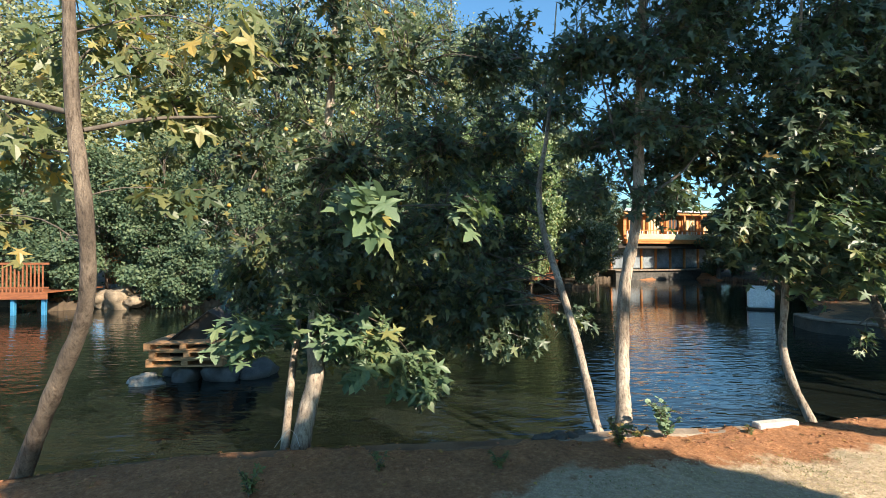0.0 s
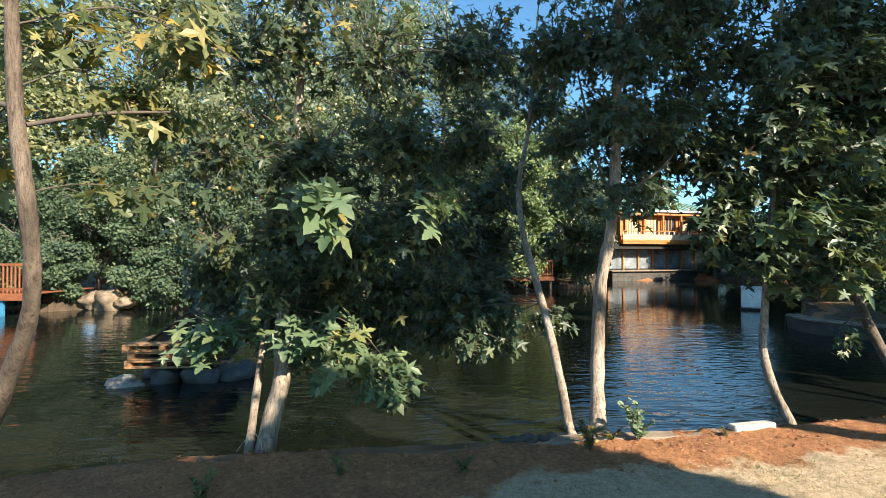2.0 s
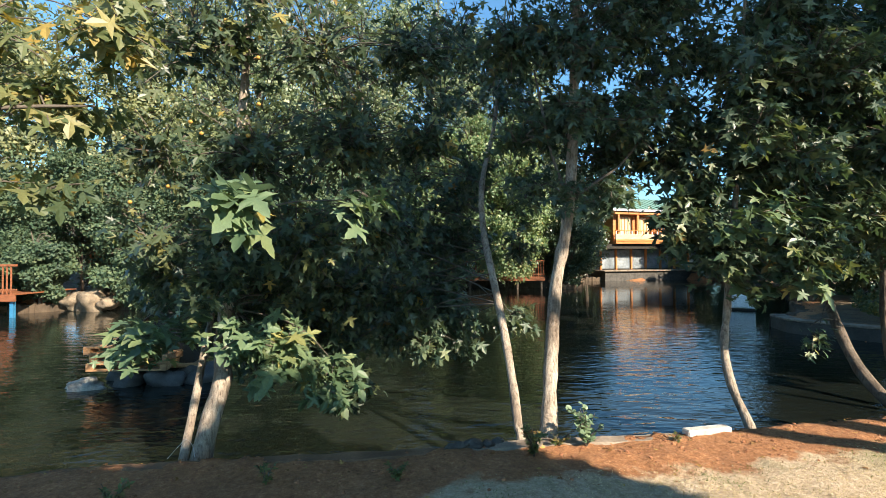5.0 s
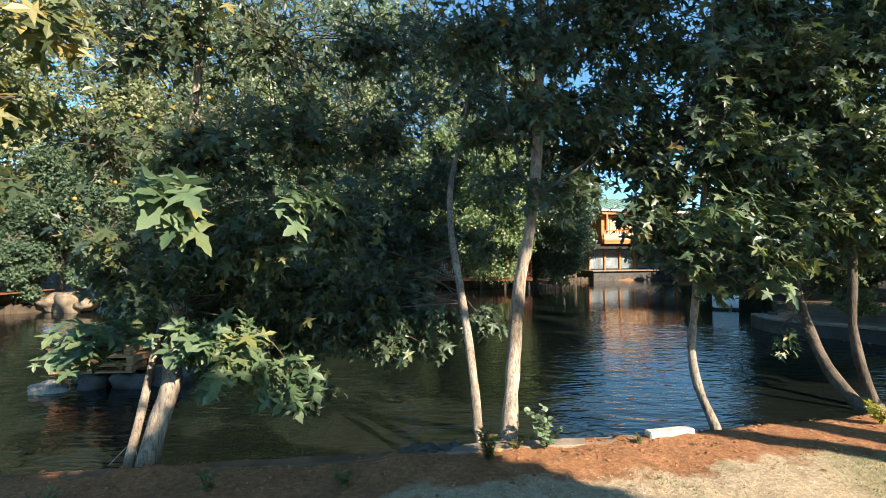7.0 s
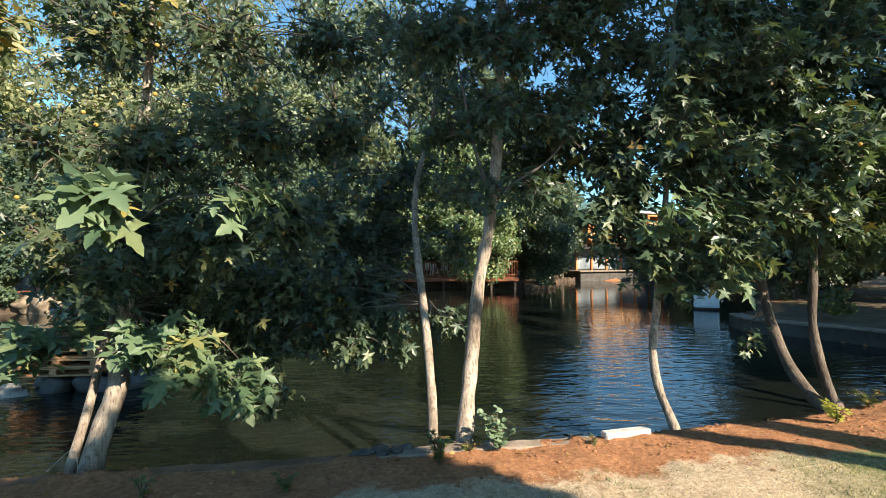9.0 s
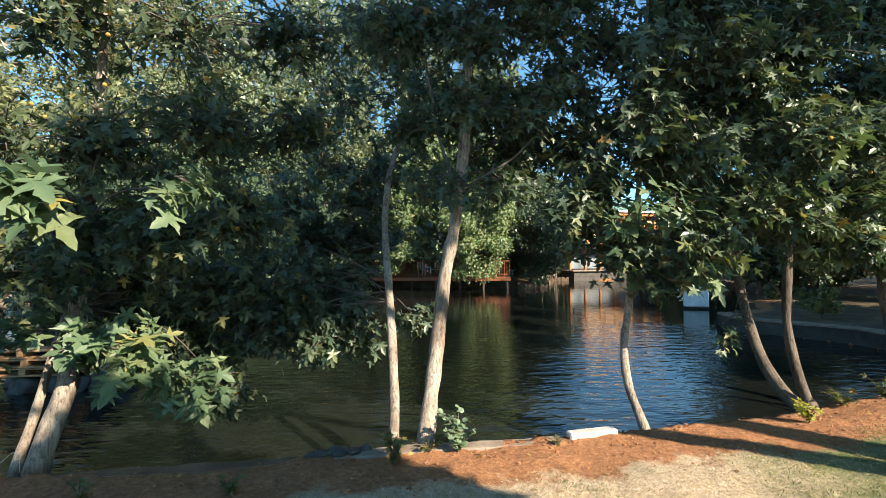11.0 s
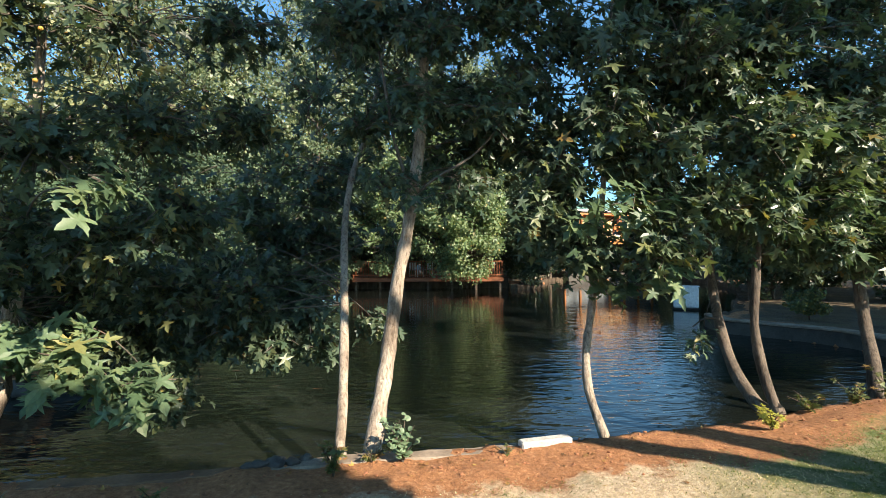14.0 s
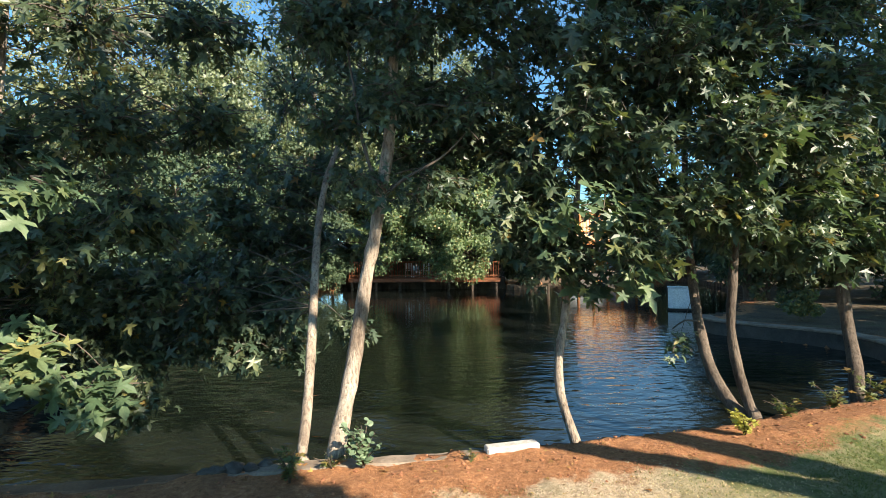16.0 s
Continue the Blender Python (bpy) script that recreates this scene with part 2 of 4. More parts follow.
def water_material():
    m, nt, p = material("pond_water")
    murk = ramp(nt, noise_tex(nt, 0.35, 4), [(0.3, (0.006, 0.0078, 0.0068)), (0.7, (0.0105, 0.0130, 0.0110))])
    nt.links.new(murk, p.inputs["Base Color"])
    p.inputs["Roughness"].default_value = 0.02
    p.inputs["IOR"].default_value = 1.333
    breeze = ramp(nt, noise_tex(nt, 0.22, 2), [(0.35, (0.55, 0.55, 0.55)), (0.65, (1, 1, 1))])
    co = nt.nodes.new("ShaderNodeTexCoord")
    xyz = nt.nodes.new("ShaderNodeSeparateXYZ")
    nt.links.new(co.outputs["Object"], xyz.inputs[0])
    lee = nt.nodes.new("ShaderNodeMapRange")
    for key, value in (("From Min", 6.0), ("From Max", 19.0), ("To Min", 1.0), ("To Max", 0.22)):
        lee.inputs[key].default_value = value
    nt.links.new(xyz.outputs["Y"], lee.inputs["Value"])
    breeze = mix(nt, 1.0, breeze, lee.outputs["Result"], "MULTIPLY")
    for scale, detail, stretch, turn, strength, distance in ((1.3, 2, (0.5, 1.5, 1), 0.12, 1.0, 0.016), (4.0, 2, (0.6, 1.4, 1), -0.15, 1.0, 0.031), (11, 1, (0.7, 1.3, 1), 0.2, 1.0, 0.006)):
        wave = mix(nt, 1.0, noise_tex(nt, scale, detail, 0.5, stretch, (0, 0, turn)), breeze, "MULTIPLY")
        bump(nt, p, wave, strength, distance)
    return m


SOIL, POND = soil_material(), water_material()


# ---- mesh helpers ----
def link(name, data, mat, parent=None, label=""):
    data.materials.append(mat)
    ob = new(name, data)
    if parent:
        ob.parent = parent
        ob.matrix_parent_inverse = Matrix.Translation(parent.matrix_basis.translation).inverted() if parent.type == "EMPTY" and not parent.parent else Matrix()
    if label:
        tagged(ob, label)
    return ob


def arrays(name, verts, faces, mat, parent=None, label="", smooth=False):
    """One mesh object out of arrays of vertices and equal-sided faces, in world metres."""
    verts, faces = np.asarray(verts, np.float32), np.asarray(faces, np.int32)
    me = bpy.data.meshes.new(name)
    me.vertices.add(len(verts))
    me.vertices.foreach_set("co", verts.ravel())
    side = faces.shape[1]
    me.loops.add(faces.size)
    me.loops.foreach_set("vertex_index", faces.ravel())
    me.polygons.add(len(faces))
    me.polygons.foreach_set("loop_start", np.arange(0, faces.size, side, dtype=np.int32))
    me.polygons.foreach_set("use_smooth", np.full(len(faces), smooth))
    me.update(calc_edges=True)
    me.validate()
    return link(name, me, mat, parent, label)


def part(name, bm, mat, parent=None, label=""):
    me = bpy.data.meshes.new(name)
    bm.to_mesh(me)
    bm.free()
    return link(name, me, mat, parent, label)


def empty(name, place, label, category, group="", kind=""):
    ob = new(name)
    ob.location = place
    ob.empty_display_size = 0.1
    return tagged(ob, label, category, group, kind)


def box(bm, lo, hi, m=None, bevel=0.0):
    """A box between two corners, put into bm."""
    made = bmesh.ops.create_cube(bm, size=1)["verts"]
    for v in made:
        v.co = Vector([l + (c + 0.5) * (h - l) for c, l, h in zip(v.co, lo, hi)])
    if bevel:
        edges = list({e for v in made for e in v.link_edges})
        made = bmesh.ops.bevel(bm, geom=edges, offset=bevel, segments=1, affect="EDGES")["verts"]
    if m:
        bmesh.ops.transform(bm, matrix=m, verts=[v for v in made if v.is_valid])
    return bm


def curve_points(pts, step=0.12):
    """A smooth row of points (x, y, z, radius) through the ones given."""
    p = np.array(pts, float)
    p = np.vstack([2 * p[0] - p[1], p, 2 * p[-1] - p[-2]])
    out = []
    for i in range(1, len(p) - 2):
        n = max(2, int(np.linalg.norm(p[i + 1, :3] - p[i, :3]) / step))
        for s in np.arange(n) / n:
            a, b, c, d = p[i - 1:i + 3]
            out.append(0.5 * (2 * b + (c - a) * s + (2 * a - 5 * b + 4 * c - d) * s * s + (3 * b - a - 3 * c + d) * s ** 3))
    out.append(p[-2])
    return np.array(out)


def tube(pts, seg=10, knots=0.0, seed=0):
    """Vertices and quads of a tapered round limb along rows of (x, y, z, radius)."""
    rng = np.random.default_rng(seed)
    p = np.asarray(pts, float)
    along = np.gradient(p[:, :3], axis=0)
    along /= np.linalg.norm(along, axis=1)[:, None] + 1e-9
    side = np.cross(along, (0.3, 1.0, 0.2))
    side /= np.linalg.norm(side, axis=1)[:, None] + 1e-9
    other = np.cross(along, side)
    a = np.arange(seg) * 2 * math.pi / seg
    r = p[:, 3][:, None] * (1 + knots * rng.normal(size=(len(p), seg)) * 0.5 + knots * rng.normal(size=(len(p), 1)))
    ring = p[:, None, :3] + r[..., None] * (side[:, None] * np.cos(a)[None, :, None] + other[:, None] * np.sin(a)[None, :, None])
    i, j = np.meshgrid(np.arange(len(p) - 1), np.arange(seg), indexing="ij")
    k = (j + 1) % seg
    quads = np.stack([i * seg + j, i * seg + k, (i + 1) * seg + k, (i + 1) * seg + j], -1).reshape(-1, 4)
    return ring.reshape(-1, 3), quads


class Pile:
    """Gathers pieces of mesh that become one object."""

    def __init__(self):
        self.v, self.f, self.n = [], [], 0

    def add(self, v, f):
        self.v.append(np.asarray(v))
        self.f.append(np.asarray(f) + self.n)
        self.n += len(v)
        return self

    def make(self, name, mat, parent=None, label="", smooth=False):
        return arrays(name, np.vstack(self.v), np.vstack(self.f), mat, parent, label, smooth)


# a five-lobed plane leaf, one long, its stalk at the origin
def plane_leaf(half):
    """Corners and triangles of a flat, slightly drooping leaf out of the outline of its right half."""
    outline = [(0.0, 0.03)] + half + [(0.0, 1.05)] + [(-x, y) for x, y in half[::-1]]
    corners = np.array([(0.0, 0.26, 0.0)] + [(x, y, 0.12 * abs(x) - 0.17 * (x * x + (y - 0.3) ** 2)) for x, y in outline])
    return corners, np.array([(0, 1 + i, 1 + (i + 1) % len(outline)) for i in range(len(outline))])


PLANE, PLANE_F = plane_leaf([(0.41, -0.12), (0.15, 0.13), (0.71, 0.41), (0.14, 0.42), (0.20, 0.70)])
TOOTHED, TOOTHED_F = plane_leaf([(0.12, -0.06), (0.27, -0.16), (0.45, -0.12), (0.28, 0.03), (0.16, 0.13), (0.46, 0.18), (0.56, 0.32), (0.75, 0.43), (0.42, 0.39), (0.14, 0.42), (0.26, 0.58), (0.17, 0.70), (0.14, 0.86)])
# a small simple blade for far foliage, and a round one for herbs
BLADE4 = np.array([(0, 0, 0), (0.36, 0.5, 0.10), (0, 1, -0.12), (-0.36, 0.5, 0.10)], float)
BLADE4_F = np.array([(0, 1, 2), (0, 2, 3)])
CHIP, CHIP_F = np.array([(-0.40, 0, 0.02), (0.42, 0.12, 0.06), (0.02, 1, -0.10)], float), np.array([(0, 1, 2)])
ROUND = np.array([(0, 0.5, 0)] + [(0.5 * math.sin(a), 0.5 - 0.5 * math.cos(a), 0.06 * math.cos(2 * a)) for a in np.arange(9) * 2 * math.pi / 9])
ROUND_F = np.array([(0, 1 + i, 1 + (i + 1) % 9) for i in range(9)])


def blades(pos, axis, up, size, shape=PLANE, tris=PLANE_F):
    """Leaves at pos, pointing along axis, their faces turned to up; sizes in metres."""
    pos, axis, up = np.asarray(pos), np.asarray(axis, float), np.asarray(up, float)
    axis = axis / (np.linalg.norm(axis, axis=1)[:, None] + 1e-9)
    side = np.cross(axis, up)
    side /= np.linalg.norm(side, axis=1)[:, None] + 1e-9
    up = np.cross(side, axis)
    s = np.asarray(size)[:, None, None]
    v = pos[:, None] + s * (shape[None, :, 0:1] * side[:, None] + shape[None, :, 1:2] * axis[:, None] + shape[None, :, 2:3] * up[:, None])
    f = tris[None] + (np.arange(len(pos)) * len(shape))[:, None, None]
    return v.reshape(-1, 3), f.reshape(-1, 3)


def in_ball(rng, n, shell=0.45):
    d = rng.normal(size=(n, 3))
    d /= np.linalg.norm(d, axis=1)[:, None]
    return d * (rng.random((n, 1)) ** shell)


bm = bmesh.new()
bmesh.ops.create_icosphere(bm, subdivisions=2, radius=0.019)
BALL_MESH = bpy.data.meshes.new("seed_ball")
bm.to_mesh(BALL_MESH)
bm.free()
BALL_MESH.materials.append(BALL)


LEAF_MESH = bpy.data.meshes.new("leaf")
LEAF_MESH.from_pydata(TOOTHED.tolist(), [], TOOTHED_F.tolist())
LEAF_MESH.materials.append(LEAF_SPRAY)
LEAF_MESH.polygons.foreach_set("use_smooth", [True] * len(LEAF_MESH.polygons))


# ---- trees ----
def near_tree(name, label, stem, crowns, leaf=0.17, mat=LEAF_PLANE, bark=BARK, seed=1, stems=(), balls=0, droop=0.85, limbs=(), sprays=(), spray=1.15, dense=2.0):
    """A tree out of its stem rows, and crowns: (x, y, z, radius, leaves). A limb goes from the stem to each crown, twigs spread in it, and leaves sit at the twigs."""
    rng = np.random.default_rng(seed)
    root = empty(name, stem[0][:3], label, "tree", "trees on the bank")
    rows = curve_points(stem)
    arrays("trunk", *tube(rows, 18, 0.06, seed), bark, root, smooth=True)
    for extra in stems:
        arrays("side_stem", *tube(curve_points(extra), 10, 0.035, seed + 5), bark, root, smooth=True)
    for extra in limbs:
        arrays("limb", *tube(curve_points(extra), 7, 0.06, seed + 6), BARK_TWIG, root, smooth=True)
    leaves, hanging, twigs = Pile(), Pile(), Pile()
    single = 0
    for order, (cx, cy, cz, size, count, *own) in enumerate([*crowns, *sprays]):
        c, r = np.array((cx, cy, cz)), np.array((size, size * 0.9, size * 0.8))
        reach = np.linalg.norm(rows[:, :3] - c, axis=1) + np.where(rows[:, 2] > cz - 0.1, 1.2, 0) + np.where(rows[:, 2] < 1.1, 3, 0)
        a = rows[int(np.argmin(reach))]
        gap = np.linalg.norm(c - a[:3])
        w = min(a[3] * 0.4, 0.0045 + 0.002 * gap)
        mid = (a[:3] + c) / 2 + np.array((0, 0, 0.10 * gap)) + rng.normal(size=3) * 0.05 * gap
        if gap > 0.25:
            arrays("limb", *tube(curve_points([(*a[:3], w), (*mid, w * 0.75), (*c, w * 0.45)]), 7, 0.05, seed), BARK_TWIG, root, smooth=True)
        ends = max(4, int(count * (dense * (1.5 if cz < 2.1 else 1) if order < len(crowns) else 1)) // 11)
        tip = c + r * in_ball(rng, ends, 0.5)
        for t in tip:
            out = (t - c) / r
            start = c + (t - c) * 0.25 + rng.normal(size=3) * 0.05
            bend = (start + t) / 2 + np.array((0, 0, 0.08 * np.linalg.norm(t - start)))
            twigs.add(*tube([(*start, 0.008), (*bend, 0.006), (*t, 0.0035)], 4))
            n = rng.integers(7, 15)
            s = rng.random(n)[:, None] ** 0.7
            pos = start + (t - start) * s * 1.05 + rng.normal(size=(n, 3)) * 0.065
            axis = rng.normal(size=(n, 3)) * (0.75, 0.75, 0.35) + (0.4 if order < len(crowns) else 0.9) * out + (0.15, -0.3, -droop if order < len(crowns) else -0.6)
            up = rng.normal(size=(n, 3)) * (0.5 if order < len(crowns) else 0.35) + (0, 0, 0.65) + 0.4 * out + (0.3 if order < len(crowns) else 0.75) * np.array(SUN)
            big = leaf * (0.5 + 0.95 * rng.random(n) ** 1.6) * (own[0] if own else 1)
            if order >= len(crowns) and single + n <= 300:
                single += n
                for q in range(n):
                    blade = new("leaf", LEAF_MESH)
                    z_axis = Vector(axis[q]).normalized()
                    side = z_axis.cross(Vector(up[q])).normalized()
                    face = side.cross(z_axis)
                    blade.parent = root
                    turn = Matrix((side, z_axis, face)).transposed().to_4x4()
                    blade.matrix_basis = Matrix.Translation(pos[q] - np.array(stem[0][:3])) @ turn @ Matrix.Scale(big[q] * spray, 4)
            else:
                (leaves if order < len(crowns) else hanging).add(*blades(pos, axis, up, big if order < len(crowns) else big * spray))
    tagged(twigs.make("twig_work", BARK_TWIG, root), kind="stuff")
    tagged(leaves.make("crown", mat, root), kind="stuff")
    if hanging.n:
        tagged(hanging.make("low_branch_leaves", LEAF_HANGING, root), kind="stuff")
    for i in range(balls):
        c = crowns[i % len(crowns)]
        centre = np.array(c[:3]) + c[3] * in_ball(rng, 1, 0.3)[0]
        ball = new("seed_ball", BALL_MESH)
        ball.parent, ball.location = root, centre - np.array(stem[0][:3])
    return root


def far_tree(name, label, x, y, height, spread, bottom=1.0, mat=LEAF_FAR, leaves=9000, leaf=0.24, seed=1, lobes=14, ground=0.0, category="tree", girth=0.18, group="trees round the pond", lean=(0, 0)):
    """A full-grown tree: trunk, limbs and a lumpy crown of many small leaves."""
    rng = np.random.default_rng(seed)
    if "lawn" not in group:
        leaves, leaf = leaves * (5 if category == "bush" else 3) // 2, leaf * (0.68 if category == "bush" else 0.78)
    root = empty(name, (x, y, ground), label, category, group)
    top = np.array((x + lean[0] + rng.normal() * 0.3, y + lean[1], height * 0.85))
    stem = curve_points([(x, y, ground - 0.3, girth), (x + rng.normal() * 0.15, y, height * 0.3, girth * 0.8), (*top, girth * 0.2)], 0.5)
    arrays("trunk", *tube(stem, 9, 0.04, seed), BARK_SHADED, root, smooth=True)
    limbs, crown = Pile(), Pile()
    mid = (height + bottom) / 2
    per = leaves // lobes
    for i in range(lobes):
        d = in_ball(rng, 1, 0.35)[0]
        c = np.array((x + lean[0], y + lean[1], mid)) + d * (spread * 0.78, spread * 0.78, (height - bottom) * 0.42)
        r = spread * (0.20 + 0.20 * rng.random())
        a = stem[min(len(stem) - 1, int(np.argmin(np.abs(stem[:, 2] - max(c[2] - r, bottom)))))]
        limbs.add(*tube(curve_points([(*a[:3], girth * 0.35), (*((a[:3] + c) / 2 + (0, 0, 0.2)), girth * 0.22), (*c, 0.03)], 0.8), 5, 0.03, seed + i))
        q = in_ball(rng, per, 0.4)
        pos = c + q * (r, r, r * 0.85)
        knot = noise_clump(pos, rng, -0.75 if "lawn" in group else -0.45)
        pos, q = pos[knot], q[knot]
        n = len(pos)
        axis = rng.normal(size=(n, 3)) + q * 0.6 + (0, 0, -0.4)
        up = rng.normal(size=(n, 3)) * 0.5 + q * 0.8 + (0, 0, 0.4) + 0.4 * np.array(SUN)
        crown.add(*blades(pos, axis, up, leaf * (0.6 + 0.8 * rng.random(n)), CHIP, CHIP_F))
    limbs.make("limb_work", BARK_TWIG, root, smooth=True)
    tagged(crown.make("crown", mat, root), kind="stuff")
    return root


def noise_clump(pos, rng, least):
    """Keeps most points, with gaps that hang together, so that a crown has holes."""
    w = np.sin(pos[:, 0] * 2.3 + 1.3 * np.sin(pos[:, 2] * 1.9)) + np.sin(pos[:, 1] * 2.1 + pos[:, 2] * 1.4) + np.sin(pos[:, 2] * 3.1 + pos[:, 0] * 1.1)
    return w + rng.normal(size=len(pos)) * 0.5 > least


# ---- ground, pond and edges ----
SHORE = [(-30, 1.0), (-12, 1.6), (-6, 2.2), (-4.2, 2.9), (-3.07, 3.5), (-2.53, 3.73), (-1.75, 3.94), (-0.87, 4.06), (0.08, 4.14), (0.98, 4.30), (1.51, 4.38), (2.38, 4.49), (2.94, 4.56),
         (3.6, 4.68), (4.5, 4.87), (5.29, 5.06), (6.0, 5.30), (7.4, 5.72), (8.4, 6.3), (9.2, 7.2)]
RIGHT = [(9.2, 7.2), (10.2, 8.3), (10.9, 9.2), (11.2, 10.2), (10.95, 11.1), (10.4, 11.95), (9.8, 12.7), (10.0, 13.8)]
FAR = [(10.0, 13.8), (11.8, 15.2), (13.0, 17.0), (15.5, 20.5), (19, 25.5), (21.5, 31), (22.3, 36.5), (21.3, 41.3), (13.6, 39.2), (11, 36), (9.4, 30.4), (7.6, 29.9), (7.4, 31.2), (-2.5, 31.5), (-4.2, 25.5), (-6.4, 19.8), (-8, 19.0), (-12.8, 18.7), (-14.4, 17.5), (-15.5, 18.8), (-17, 19.0), (-24, 18.5), (-30, 17)]
POND_LINE = np.array(SHORE + RIGHT[1:] + FAR[1:], float)


def to_line(x, y, line):
    """The distance of points to a row of corners."""
    best = np.full(np.shape(x), 1e9)
    for (ax, ay), (bx, by) in zip(line[:-1], line[1:]):
        dx, dy = bx - ax, by - ay
        s = np.clip(((x - ax) * dx + (y - ay) * dy) / (dx * dx + dy * dy), 0, 1)
        best = np.minimum(best, np.hypot(x - ax - s * dx, y - ay - s * dy))
    return best


def in_pond(x, y):
    inside = np.zeros(np.shape(x), bool)
    for (ax, ay), (bx, by) in zip(POND_LINE, np.roll(POND_LINE, -1, 0)):
        cross = (ay > y) != (by > y)
        inside ^= cross & (x < (bx - ax) * (y - ay) / (by - ay + 1e-12) + ax)
    return inside


def lumps(x, y, k, seed):
    rng = np.random.default_rng(seed)
    out = np.zeros(np.shape(x))
    for i in range(10):
        a, f, p = rng.random() * 6.28, k * (0.5 + 1.5 * rng.random()), rng.random() * 6.28
        out = out + np.sin((x * math.cos(a) + y * math.sin(a)) * f + p) / 10
    return out


def height(x, y):
    """The land: flat by the water, a heap of soil along the near bank, hills far off; the bed of the pond below the water."""
    d = to_line(x, y, POND_LINE)
    near = np.clip(1 - np.hypot(x - 2.5, y - 3) / 14, 0, 1)
    land = 0.02 + near * (0.03 * lumps(x, y, 4.5, 1) + 0.022 * lumps(x, y, 16, 2) + 0.010 * lumps(x, y, 40, 4))
    heap = np.exp(-((x - 6.6) / 1.0) ** 2 - ((d - 0.55) / 0.35) ** 2)
    land = land + 0.13 * heap
    far = np.clip((np.hypot(x, y - 12) - 28) / 60, 0, 4)
    land = land + far * 1.2 + 7.0 * np.clip((-x - 18) / 40, 0, 3) * np.clip((y - 4) / 20, 0, 1)
    land = land - 0.12 * np.clip((x - 7.6) / 1.6, 0, 1) * np.clip((30 - x) / 10, 0, 1)
    land = np.where((d < 0.22) & ((y > 7) | (x > 9.0)), -0.5, land)
    return np.where(in_pond(x, y), -0.35 - np.minimum(d * 2.5, 1.0), land)


def bare(x):
    """How much wider the strip of bare soil is along the shaded end of the bank."""
    return np.clip((0.9 - x) * 0.6, 0, 1.1)


def grid_steps(lo, hi, step, far, n):
    grow = np.geomspace(step * 2, far, n)
    return np.concatenate([lo - grow[::-1], np.arange(lo, hi, step), hi + grow])


gx = np.concatenate([grid_steps(-4, 9, 0.045, 700, 46)[:-46], np.arange(9.1, 13.2, 0.13), 13.2 + np.geomspace(0.3, 700, 40)])
gy = np.concatenate([grid_steps(0.6, 6.6, 0.045, 700, 46)[:-46], np.arange(6.7, 15.2, 0.13), 15.2 + np.geomspace(0.3, 700, 50)])
X, Y = np.meshgrid(gx, gy, indexing="ij")
Z = height(X, Y)
nx, ny = X.shape
i, j = np.meshgrid(np.arange(nx - 1), np.arange(ny - 1), indexing="ij")
a = i * ny + j
ground = arrays("ground", np.stack([X, Y, Z], -1).reshape(-1, 3), np.stack([a, a + ny, a + ny + 1, a + 1], -1).reshape(-1, 4), SOIL, smooth=True)
D = to_line(X, Y, POND_LINE)
turf = ground.data.attributes.new("turf", "FLOAT", "POINT")
turf.data.foreach_set("value", np.clip((D - 0.35 - bare(X) - 0.12 * lumps(X, Y, 3, 3)) / 0.7, 0, 1).ravel().astype(np.float32))
lush = ground.data.attributes.new("lush", "FLOAT", "POINT")
lush.data.foreach_set("value", (np.clip((X - 3.7) / 1.0, 0, 1) * np.clip((9.5 - Y) / 1.5, 0.35, 1)).ravel().astype(np.float32))
leafy = ground.data.attributes.new("leafy", "FLOAT", "POINT")
leafy.data.foreach_set("value", np.clip((Y - 7.5) / 1.5, 0, 1).ravel().astype(np.float32))
tagged(ground, "bare red soil bank and dry, thin lawn by the pond", "ground", kind="structure")

wx, wy = np.linspace(-45, 30, 60), np.linspace(0, 48, 40)
WX, WY = np.meshgrid(wx, wy, indexing="ij")
i, j = np.meshgrid(np.arange(59), np.arange(39), indexing="ij")
a = i * 40 + j
water = arrays("water", np.stack([WX, WY, np.full(WX.shape, WATER)], -1).reshape(-1, 3), np.stack([a, a + 40, a + 41, a + 1], -1).reshape(-1, 4), POND, smooth=True)
tagged(water, "dark green rippled pond water", "water", kind="structure")


def offset_line(line, d):
    p = np.array(line, float)
    t = np.gradient(p, axis=0)
    t /= np.linalg.norm(t, axis=1)[:, None]
    return p + d * np.stack([-t[:, 1], t[:, 0]], -1)


def kerb(name, line, inner, outer, low, high, mat, label, parent=None, rough=0.004, seed=1):
    """A worn concrete strip along a line: inner and outer are its offsets to the left of the line."""
    rng = np.random.default_rng(seed)
    p = np.column_stack([line, np.zeros(len(line)), np.zeros(len(line))])
    p = curve_points(p, 0.11)[:, :2]
    e = 0.02
    profile = [(inner, low), (inner, high - e), (inner + e, high), (outer - e, high), (outer, high - e), (outer, low)]
    rings = []
    for o, z in profile:
        q = offset_line(p, o)
        q = q + rng.normal(size=q.shape) * rough * 0.6
        zz = np.full(len(q), z) + rng.normal(size=len(q)) * rough + 0.008 * np.sin(np.arange(len(q)) * 0.11 + seed) + 0.006 * np.sin(np.arange(len(q)) * 0.37)
        rings.append(np.column_stack([q, zz]))
    v = np.stack(rings, 1)
    n, m = v.shape[:2]
    i, j = np.meshgrid(np.arange(n - 1), np.arange(m), indexing="ij")
    k = (j + 1) % m
    f = np.stack([i * m + j, (i + 1) * m + j, (i + 1) * m + k, i * m + k], -1).reshape(-1, 4)
    ob = arrays(name, v.reshape(-1, 3), f, mat, parent, smooth=False)
    return tagged(ob, label, "kerb", kind="structure")


